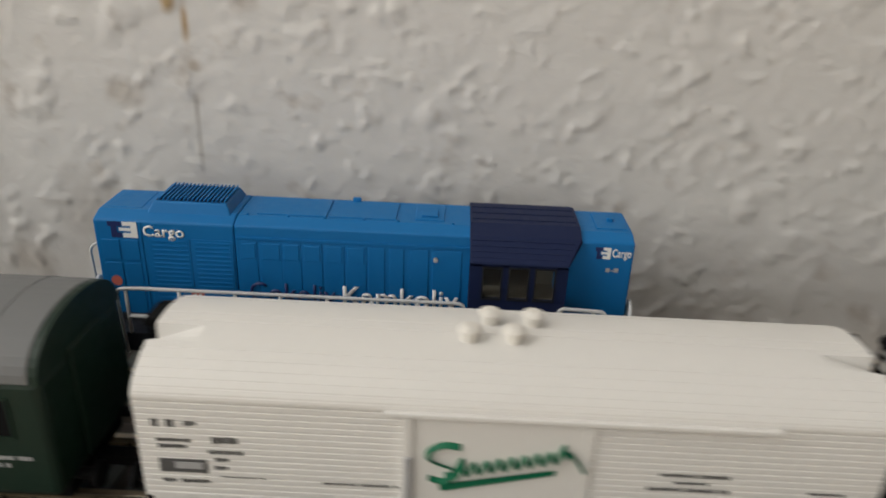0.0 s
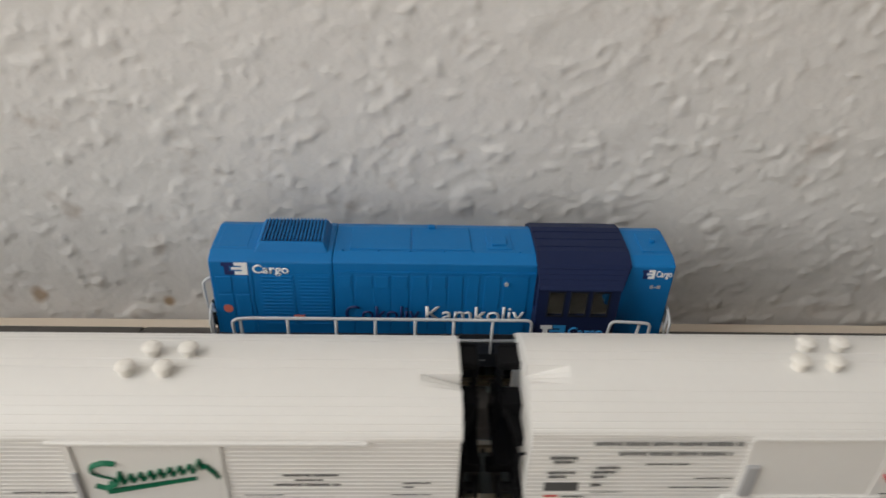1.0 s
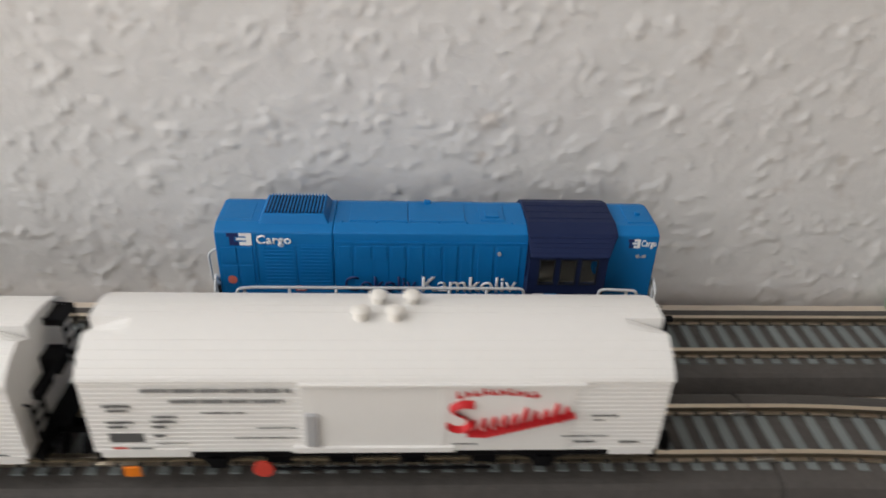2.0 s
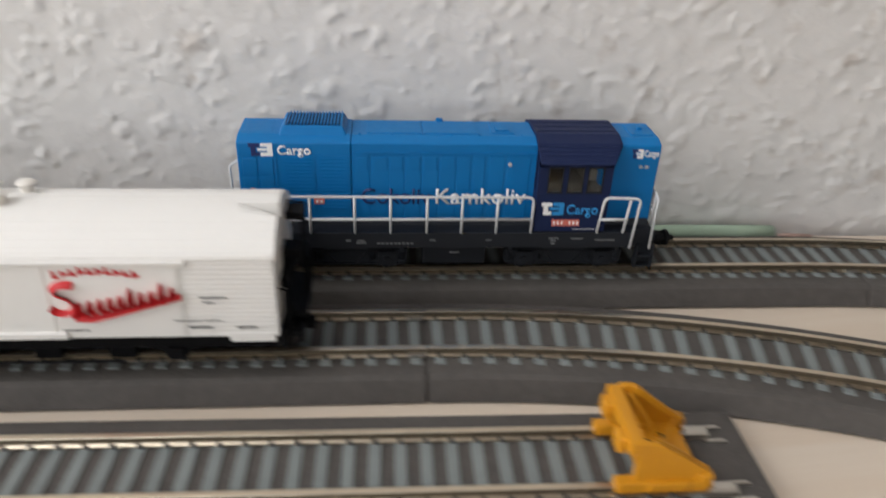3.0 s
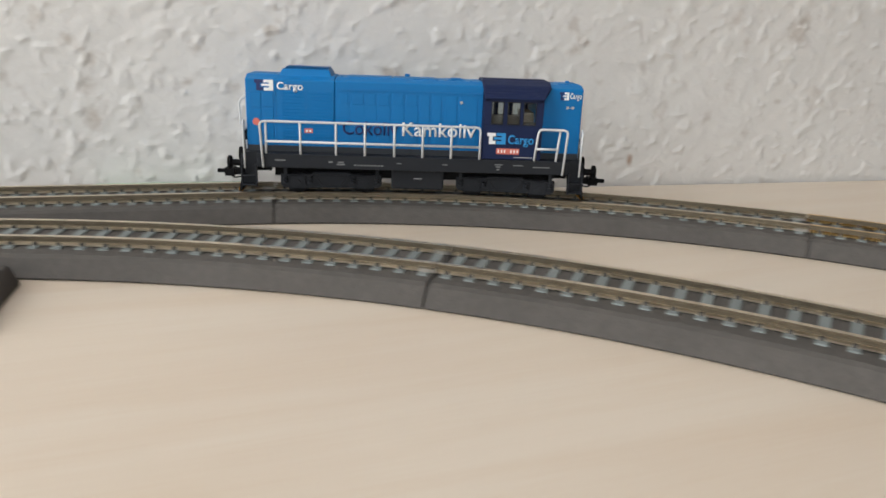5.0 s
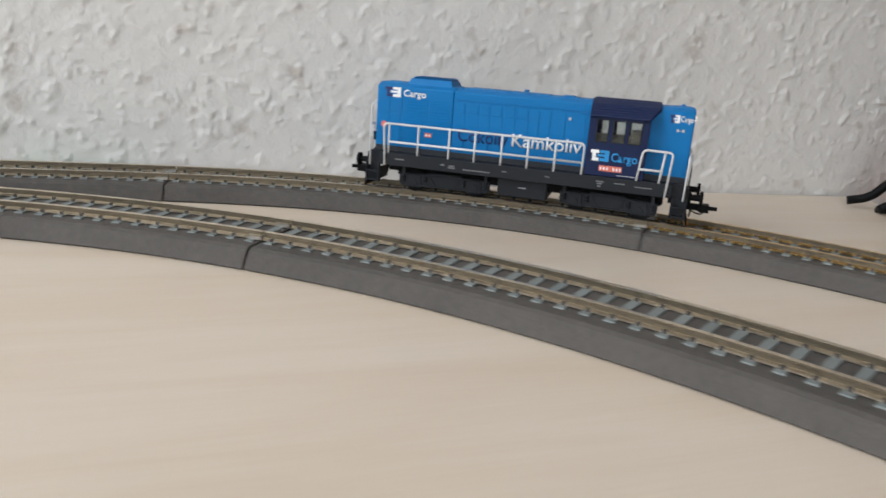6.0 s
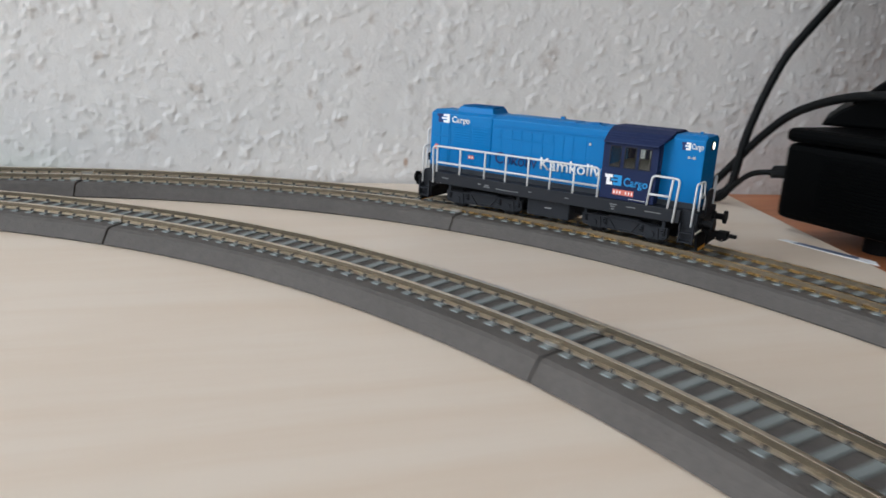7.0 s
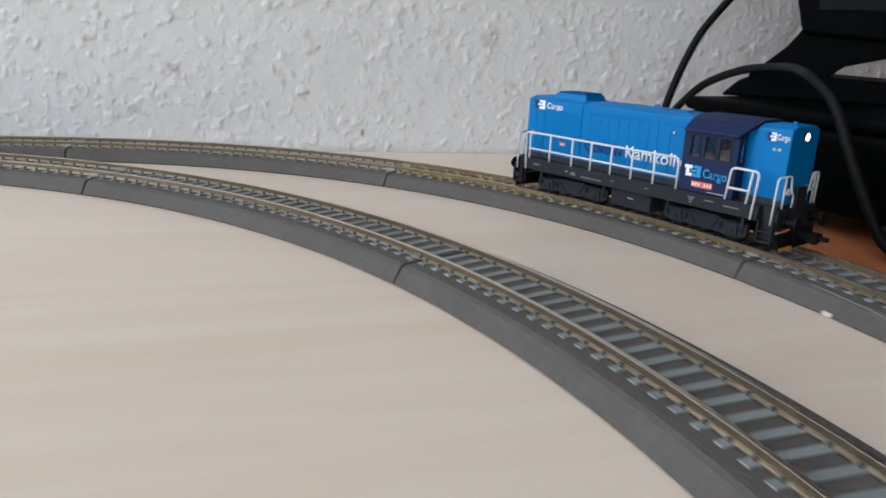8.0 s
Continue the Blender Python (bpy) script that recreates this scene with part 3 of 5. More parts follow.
def engine():
    e = root("diesel_locomotive", "blue model diesel locomotive with navy cab and pale railings", "model locomotive")

    def p(name, bm, mat, parent=e, label="", bevel=0.0, smooth=False):
        return part(name, bm, mat, parent, label, U, bevel, smooth)

    HW, Z0, Z1, ZT, IN = 7.85, 13.4, 34.1, 35.1, 5.0
    hood = p("long_hood", prism(bmesh.new(), hood_profile(HW, Z0, Z1, ZT, IN), "x", -21.4, 23), BLUE, bevel=0.3)
    rear = p("radiator_hood", prism(bmesh.new(), hood_profile(HW + 0.12, Z0, Z1, ZT + 0.15, IN), "x", -47.3, -21.4), BLUE, bevel=0.35)
    nose = p("short_hood", prism(bmesh.new(), hood_profile(HW, Z0, Z1, ZT, IN), "x", 38.0, 51.9), BLUE, bevel=0.35)
    # seams, ledges, doors, louvres
    for x in (-38.7,):
        p("seam", boxed(x - 0.15, x + 0.15, -HW - 0.24, -HW - 0.1, Z0 + 0.2, Z1 - 0.2), BLUE, rear)
    p("drip_ledge", boxed(-21, 22, -HW - 0.25, -HW + 0.1, 31.6, 31.95), BLUE, hood)
    for x0, x1 in ((-46.2, -42.9), (-42.4, -39.3)):
        p("hatch", boxed(x0, x1, -HW - 0.27, -HW, 26.2, 30.3), BLUE, rear, bevel=0.1)
        p("hatch", boxed(x0, x1, -HW - 0.24, -HW, 14.2, 25.6), BLUE, rear, bevel=0.1)
    for x0, x1 in ((-37.2, -29.8), (-29.2, -21.9)):
        bm = bmesh.new()
        box(bm, x0, x1, -HW - 0.22, -HW, 16.8, 31.0)
        z = 17.4
        while z < 30.4:
            prism(bm, [(-HW - 0.2, z), (-HW - 0.25, z), (-HW - 0.33, z + 0.45), (-HW - 0.2, z + 0.5)], "x", x0 + 0.5, x1 - 0.5)
            z += 0.9
        p("louvre_door", bm, BLUE, rear)
    for x0, x1 in ((-20.2, -17.7), (-16.5, -13.2), (-12.5, -9.6), (-8.7, -5.7), (-4.6, -1.6), (-0.6, 2.5)):
        p("inspection_hatch", boxed(x0, x1, -HW - 0.2, -HW, 27.6, 30.8), BLUE, hood, bevel=0.1)
        p("side_door", boxed(x0 - 0.35, x1 + 0.35, -HW - 0.1, -HW, 14.6, 31.2), BLUE, hood, bevel=0.05)
    for x0, x1 in ((3.3, 6.3), (7.2, 9.8), (11, 14.4), (15.2, 20.5)):
        p("side_door", boxed(x0, x1, -HW - 0.14, -HW, 14.6, 31.0), BLUE, hood, bevel=0.08)
    p("lifting_eye", cyl(bmesh.new(), (15.7, -HW - 0.1, 29.2), (0, -1, 0), 0.45, 0.5, 12), SILVER, hood)
    # roof furniture
    gr = bmesh.new()
    v0 = [(-38.5, -6.1), (-22.0, -6.1), (-22.0, 6.1), (-38.5, 6.1)]
    v1 = [(-37.0, -4.7), (-23.4, -4.7), (-23.4, 4.7), (-37.0, 4.7)]
    lo = [gr.verts.new((x, y, ZT - 1.0)) for x, y in v0]
    hi = [gr.verts.new((x, y, ZT + 1.9)) for x, y in v1]
    gr.faces.new(lo)
    gr.faces.new(hi)
    for i in range(4):
        gr.faces.new((lo[i], lo[(i + 1) % 4], hi[(i + 1) % 4], hi[i]))
    fan = p("radiator_grille", gr, BLUE, e, "raised roof grille with cross slats", bevel=0.3)
    # No real opening: a navy plate gives the shade between the slats.
    p("grille_opening", boxed(-36.6, -23.8, -4.3, 4.3, ZT + 1.5, ZT + 1.96), NAVY, fan, "dark plate standing for the shade under the slats")
    for i in range(17):
        x = -36.3 + i * 0.76
        p("slat", prism(bmesh.new(), [(x, ZT + 1.85), (x + 0.3, ZT + 1.85), (x + 0.55, ZT + 2.45), (x + 0.25, ZT + 2.45)], "y", -4.2, 4.2), BLUE, fan)
    for x0, x1, y0, y1 in ((-18, -5, -4.2, 4.2), (-4.6, 8, -4.2, 4.2), (11.5, 17, -3.6, 3.6), (-46, -39.6, -4.2, 4.2), (45.3, 51, -3.8, 3.8)):
        p("roof_panel", boxed(x0, x1, y0, y1, ZT - 0.2, ZT + 0.22), BLUE, e, bevel=0.12)
    p("roof_hatch", boxed(12.6, 15.8, -2.4, 0.6, ZT + 0.2, ZT + 0.6), BLUE, e, bevel=0.15)
    p("horn", boxed(-1.2, 0.4, 4.0, 5.0, ZT, ZT + 0.9), BLUE, e, bevel=0.2)
    p("horn", boxed(47.8, 48.9, -0.5, 0.5, ZT, ZT + 0.9), BLUE, e, bevel=0.2)
    for x in (-19.6, -12, -5.2, 2, 8.4, 18.6):
        p("rivet", cyl(bmesh.new(), (x, -4.7, ZT - 0.1), (0, 0, 1), 0.28, 0.4, 8), BLUE, e)

    # cab
    CW = 12.1
    cab = p("cab", prism(bmesh.new(), [(-CW, Z0), (CW, Z0), (CW, 23.6), (-CW, 23.6)], "x", 22.0, 39.6), NAVY, bevel=0.2)
    for side in (-1, 1):
        for x0, x1 in ((22.0, 24.2), (27.9, 28.9), (32.8, 33.6), (37.5, 39.6)):
            p("window_post", boxed(x0, x1, side * CW - 0.5 * side - 0.5, side * CW - 0.5 * side + 0.5, 23.6, 31.6), NAVY, cab)
        p("window_header", boxed(22.0, 39.6, side * (CW - 0.5) - 0.5, side * (CW - 0.5) + 0.5, 30.3, 31.9), NAVY, cab)
        for x0, x1 in ((24.2, 27.9), (28.9, 32.8), (33.6, 37.5)):
            pane = p("pane", boxed(x0, x1, side * (CW - 0.45) - 0.1, side * (CW - 0.45) + 0.1, 23.6, 30.3), GLASS, cab)
            pane.visible_shadow = False
            bm = bmesh.new()
            for a in ((x0, x0 + 0.3, 23.6, 30.3), (x1 - 0.3, x1, 23.6, 30.3), (x0 + 0.3, x1 - 0.3, 23.6, 23.9), (x0 + 0.3, x1 - 0.3, 30.0, 30.3)):
                box(bm, a[0], a[1], side * CW - 0.14, side * CW + 0.14, a[2], a[3])
            p("pane_frame", bm, FRAMEGREY, cab)
        # end walls of the cab wings
        for x0, x1 in ((22.0, 22.8), (38.8, 39.6)):
            y0, y1 = sorted((side * 11.2, side * 10.2))
            p("window_post", boxed(x0, x1, y0, y1, 23.6, 32.0), NAVY, cab)
            y0, y1 = sorted((side * 7.7, side * 8.3))
            p("window_post", boxed(x0, x1, y0, y1, 23.6, 33.6), NAVY, cab)
    roofp = [(-13.0, 31.0), (-12.9, 31.5), (-8.3, 34.7), (-4.9, 35.8), (4.9, 35.8), (8.3, 34.7), (12.9, 31.5), (13.0, 31.0), (8.0, 33.9), (4.6, 35.0), (-4.6, 35.0), (-8.0, 33.9)]
    bm = bmesh.new()
    one = [bm.verts.new((21.8 if abs(y) < 9 else 22.0, y, z)) for y, z in roofp]
    two = [bm.verts.new((42.1 if abs(y) < 9 else 39.5, y, z)) for y, z in roofp]
    bm.faces.new(one)
    bm.faces.new(two[::-1])
    for i in range(len(roofp)):
        j = (i + 1) % len(roofp)
        bm.faces.new((one[i], one[j], two[j], two[i]))
    cr = p("cab_roof", bm, NAVY, cab, bevel=0.15)
    for side in (-1, 1):
        for f in (0.15, 0.38, 0.6, 0.82):
            y, z = side * (8.5 + f * 4.3), 34.6 - f * 3.1
            p("roof_rib", boxed(22.1, 41.0 - 2.4 * f, y - 0.12, y + 0.12, z - 0.2, z + 0.06), NAVY, cr)
    for y in (-3, 0, 3):
        p("roof_rib", boxed(22.2, 41.6, y - 0.15, y + 0.15, 35.7, 35.92), NAVY, cr)
    p("cab_floor", boxed(22.9, 38.8, -11, 11, 23.5, 23.8), BEIGE, cab, "dull brown cab lining")
    p("control_desk", boxed(34.5, 38.4, -5, 5, 23.7, 26.5), BEIGE, cab)
    p("cab_bulkhead", boxed(22.3, 22.9, -7.6, 7.6, 23.6, 34.0), NAVY, cab)

    # frame, tanks
    fm = p("underframe", prism(bmesh.new(), [(-12.6, 9.2), (12.6, 9.2), (12.6, 13.3), (-12.6, 13.3)], "x", -43.8, 48.2), FRAMEGREY, bevel=0.15)
    for x0, x1 in ((-47.9, -43.8), (48.2, 52.4)):
        p("end_platform", boxed(x0, x1, -10.4, 10.4, 9.0, 13.3), FRAMEGREY, fm, bevel=0.15)
    p("hood_plinth", boxed(-47.0, 51.6, -8.3, 8.3, 13.2, 15.0), PLINTH, fm)
    p("fuel_tank", boxed(-4.6, 11.2, -9.6, 9.6, 3.0, 9.3), FRAMEGREY, e, bevel=0.5)
    p("underside", boxed(-40, 44, -4.5, 4.5, 5.2, 9.3), BLACK, e)
    for x, d in ((-47.9, -1), (52.4, 1)):
        p("headstock", boxed(min(x, x + d * 0.8), max(x, x + d * 0.8), -11, 11, 6.8, 12.6), FRAMEGREY, fm, bevel=0.2)
        for y in (-7.6, 7.6):
            bm = bmesh.new()
            cyl(bm, (x + d * 0.8, y, 9.4), (d, 0, 0), 1.0, 3.6, 14)
            cyl(bm, (x + d * 4.4, y, 9.4), (d, 0, 0), 2.1, 0.8, 20)
            cyl(bm, (x + d * 0.8, y, 9.4), (d, 0, 0), 1.6, 1.0, 14)
            p("buffer", bm, BLACK, e)
        bm = bmesh.new()
        box(bm, min(x, x + d * 5), max(x, x + d * 5), -1.1, 1.1, 4.3, 6.2)
        box(bm, min(x + d * 5, x + d * 8), max(x + d * 5, x + d * 8), -1.9, 1.9, 4.0, 6.4)
        box(bm, min(x + d * 8, x + d * 10.5), max(x + d * 8, x + d * 10.5), -0.7, 0.7, 4.7, 5.8)
        tube(bm, rounded([(x + d * 1, 2.4, 6.8), (x + d * 3, 2.6, 3.2), (x + d * 6, 2.4, 2.6), (x + d * 7, 2.2, 3.4)], 1.5), 0.25, 6)
        tube(bm, rounded([(x + d * 1, -3.4, 8), (x + d * 2.6, -3.4, 4.2), (x + d * 2.2, -3.3, 2.6)], 1.5), 0.3, 6)
        p("coupler", bm, BLACK, e, bevel=0.15)
        # plough with its painted lower edge
        bm = bmesh.new()
        prism(bm, [(x + d * 0.2, 5.8), (x + d * 1.0, 5.8), (x + d * 1.9, 1.2), (x + d * 1.2, 1.2)], "y", -10.2, 10.2)
        pl = p("plough", bm, BLACK, e, bevel=0.1)
        p("plough_edge", prism(bmesh.new(), [(x + d * 1.0, 1.3), (x + d * 1.95, 2.2), (x + d * 2.15, 1.3), (x + d * 1.6, 1.1)], "y", -9.6, -2.4), YELLOW, pl, "yellow painted lower edge")
        # steps at both corners
        for side in (-1, 1):
            st = bmesh.new()
            xi = x + d * 0.4
            for zz in (3.6, 6.4):
                box(st, min(xi, xi - d * 4.3), max(xi, xi - d * 4.3), side * 11.6 - 1.1, side * 11.6 + 1.1, zz, zz + 0.4)
            for xx in (xi, xi - d * 4.1):
                box(st, xx - 0.2, xx + 0.2, side * 11.8 - 0.9, side * 11.8 + 0.6, 3.3, 9.6)
            p("step", st, FRAMEGREY, e)
            p("step_back", boxed(min(xi, xi - d * 4.1), max(xi, xi - d * 4.1), side * 10.3 - 0.2, side * 10.3 + 0.2, 3.6, 9.1), FRAMEGREY, e)

    for x0, x1 in ((-49.2, -48.5), (52.9, 53.6)):
        p("crossing_plate", boxed(x0, x1, -2.9, 2.9, 11.0, 18.6), FRAMEGREY, fm, bevel=0.2)

    # railings
    def wire(name, lines, r=0.36):
        bm = bmesh.new()
        for pts, rad in lines:
            tube(bm, rounded(pts, rad) if rad else pts, r, 8)
        return p(name, bm, RAILING, e, "pale grey wire railing", smooth=True)

    for side in (-1, 1):
        y = 12.35 * side
        yo = 12.95 * side
        lines = [([(-41.9, yo, 9.2), (-42.6, yo, 22.6), (-39, y, 22.6), (21.4, y, 22.6), (21.4, y, 13.2)], 1.4), ([(-41.0, y, 16.8), (21.4, y, 16.8)], 0)]
        lines += [([(x, y, 22.5), (x, y, 13.2)], 0) for x in (-41.0, -31.1, -20.8, -12.4, -3.8, 4.5, 12.9)]
        wire("long_railing", lines)
        lines = [([(37.7, y, 13.2), (38.6, y, 22.6), (47.2, yo, 22.6), (46.4, yo, 9.2)], 1.4), ([(38.1, y, 16.8), (44.9, y, 16.8)], 0), ([(44.2, y, 13.2), (45.0, y, 22.5)], 0)]
        wire("short_railing", lines)
        for x, d in ((-47.6, -1), (52.0, 1)):
            lines = [([(x - 0.2 * d, 11.9 * side, 8.6), (x, 11.6 * side, 21.6), (x + 0.9 * d, 6.0 * side, 22.0), (x + 0.9 * d, 5.4 * side, 18), (x + 0.9 * d, 3.4 * side, 16.2), (x + 0.7 * d, 3.4 * side, 12.8)], 1.2),
                     ([(x + 0.6 * d, 8.4 * side, 21.8), (x + 0.5 * d, 8.4 * side, 12.9)], 0), ([(x + 0.5 * d, 8.4 * side, 17.0), (x + 0.8 * d, 5.3 * side, 17.2)], 0)]
            wire("end_railing", lines, 0.32)
    # grab iron and lamp at the radiator end
    wire("grab_iron", [([(-47.5, -6.2, 19.5), (-49.4, -6.2, 20.2), (-49.6, -6.2, 27.6), (-47.3, -6.2, 29)], 1.2)], 0.28)
    p("end_lamp", cyl(bmesh.new(), (-47.4, -6.4, 17.5), (-1, 0, 0), 1.4, 1.3, 16), BLACK, e)
    for y in (-5.2, 5.2):
        p("end_lamp", cyl(bmesh.new(), (51.8, y, 17.3), (1, 0, 0), 1.0, 0.7, 16), LAMPDIM, e)
    rim = p("headlight", cyl(bmesh.new(), (51.8, 0, 32.2), (1, 0, 0), 1.5, 0.5, 24), FRAMEGREY, e)
    p("lens", cyl(bmesh.new(), (52.2, 0, 32.2), (1, 0, 0), 1.1, 0.2, 24), LAMPGLOW, rim, "lit warm white headlight")

    # print on the side
    yh = -HW - 0.3
    emblem(e, -44.6, -39.2, 30.8, 33.9, -HW - 0.17, NAVYPRINT, WHITE)
    p("lettering", lettering("Cargo", -38.2, -30.6, 30.5, 33.4, -HW - 0.17, 0.022), WHITE)
    emblem(e, 44.8, 47.6, 30.9, 33.2, -HW - 0.05, NAVYPRINT, WHITE)
    p("lettering", lettering("Cargo", 47.9, 51.4, 30.8, 33.0, -HW - 0.05, 0.022), WHITE)
    p("lettering", lettering("Cokoliv", -19.2, -2.9, 18.8, 22.9, yh, 0.004), NAVYPRINT)
    p("lettering", lettering("Kamkoliv", -1.6, 20.3, 18.8, 22.9, yh, 0.012), WHITE)
    emblem(e, 23.4, 28.9, 17.9, 21.2, -CW - 0.02, WHITE, LIGHTBLUE)
    p("lettering", lettering("Cargo", 29.6, 37.3, 17.2, 20.7, -CW - 0.02, 0.022), LIGHTBLUE)
    p("number_plate", boxed(26.3, 33.1, -CW - 0.1, -CW, 15.0, 16.7), SALMON, e, "salmon red plate with pale bars")
    for i in (0, 1, 2, 4, 5, 6):
        p("print_bar", bars([(26.7 + i * 0.95, 27.1 + i * 0.95, 15.4, 16.3)], -CW - 0.1), WHITE)
    p("print_bar", bars([(31.6, 37.2, 14.0, 14.2)], -CW - 0.02), SILVER)
    for q in ((47.1, 47.8, 28.3, 29.1), (48.6, 49.4, 28.3, 29.1), (47.9, 48.5, 28.5, 28.7)):
        p("print_bar", bars([q], -HW - 0.05), SILVER)
    p("warning_disc", cyl(bmesh.new(), (-44.4, -HW - 0.2, 21.8), (0, -1, 0), 1.05, 0.12, 20), SALMON, e, "round red warning sticker")
    p("warning_plate", boxed(-30.4, -28.0, -HW - 0.45, -HW - 0.2, 18.9, 20.2), SALMON, e, "red warning sticker")
    p("print_bar", bars([(-30.0, -29.4, 19.2, 19.8), (-29.0, -28.4, 19.2, 19.8)], -HW - 0.45), WHITE)
    rows = [(-38.5, -35.5, 11.2, 11.6), (-23.0, -21.8, 11.0, 11.5), (-20.6, -18.2, 10.4, 10.8), (-20.3, -18.5, 11.0, 11.4), (-3, -1.6, 11.2, 11.5), (10.5, 12, 11.2, 11.5), (26.0, 28.4, 11.7, 12.0), (26.4, 27.8, 11.0, 11.4), (26.6, 27.6, 10.2, 10.6), (31.5, 34.5, 11.6, 11.9), (37.5, 42.5, 11.2, 11.5)]
    rows += [(-15.6 + i * 1.0, -14.9 + i * 1.0, 10.3, 10.7) for i in range(9)]
    for q in rows:
        p("print_bar", bars([q], -12.6), FAINTPRINT)
    p("print_bar", bars([(2.2, 4.6, 6.2, 6.45)], -9.6), SILVER)

    # bogies
    bogies = []
    for x in (-23.2, 31.0):
        bg = new("bogie")
        bg.parent = e
        bg.location = (x * U, 0, 0)
        for side in (-1, 1):
            y = 9.2 * side
            y0, y1 = sorted((y, y - 1.6 * side))
            bm = bmesh.new()
            prism(bm, [(-15.0, 3.6), (-14.2, 2.8), (14.2, 2.8), (15.0, 3.6), (15.0, 6.8), (6.0, 7.0), (5.0, 7.5), (-5.0, 7.5), (-6.0, 7.0), (-15.0, 6.8)], "y", y0, y1)
            p("bogie_frame", bm, FRAMEGREY, bg, bevel=0.25)
            bm = bmesh.new()
            out = sorted((y, y + 0.45 * side))
            for xx in (-10, 10):
                prism(bm, [(xx - 2.4, 2.6), (xx + 2.4, 2.6), (xx + 1.9, 6.9), (xx - 1.9, 6.9)], "y", *out)
                cyl(bm, (xx, y, 4.2), (0, side, 0), 1.0, 0.9, 12)
                for dx in (-3.6, 3.6):
                    for zz in (4.3, 5.1, 5.9):
                        cyl(bm, (xx + dx, y + 0.1 * side, zz), (0, 0, 1), 0.8, 0.45, 10)
            for dx in (-1, 1):
                prism(bm, [(dx * 5.2, 6.9), (dx * 5.9, 6.9), (dx * 2.9, 3.0), (dx * 2.2, 3.0)], "y", *out)
            box(bm, -14.4, 14.4, *out, 6.35, 6.8)
            box(bm, -14.0, 14.0, *sorted((y, y + 0.3 * side)), 2.85, 3.3)
            for xx in (-13.6, 13.6):
                box(bm, xx - 0.5, xx + 0.5, *out, 6.8, 9.2)
            p("spring_set", bm, FRAMEGREY, bg)
        for xx in (-10.0, 10.0):
            bm = bmesh.new()
            for side in (-1, 1):
                cyl(bm, (0, side * 5.9, 0), (0, side, 0), 3.22, 1.8, 28)
                cyl(bm, (0, side * 5.7, 0), (0, side, 0), 3.75, 0.4, 28)
                for k in range(6):
                    a = k * math.pi / 3
                    cyl(bm, (2.0 * math.cos(a), side * 7.6, 2.0 * math.sin(a)), (0, side, 0), 0.5, 0.25, 8)
            cyl(bm, (0, -6, 0), (0, 1, 0), 0.9, 12, 10)
            ws = p("wheelset", bm, BLACK, bg)
            ws.location = (xx * U, 0, 4.15 * U)
            bogies.append((bg, x, ws, xx))
    return e, bogies


loco, bogie_parts = engine()

# ---- white refrigerator vans ----
WY, WH = -34.4, 12.7        # centre line and half width of the vans


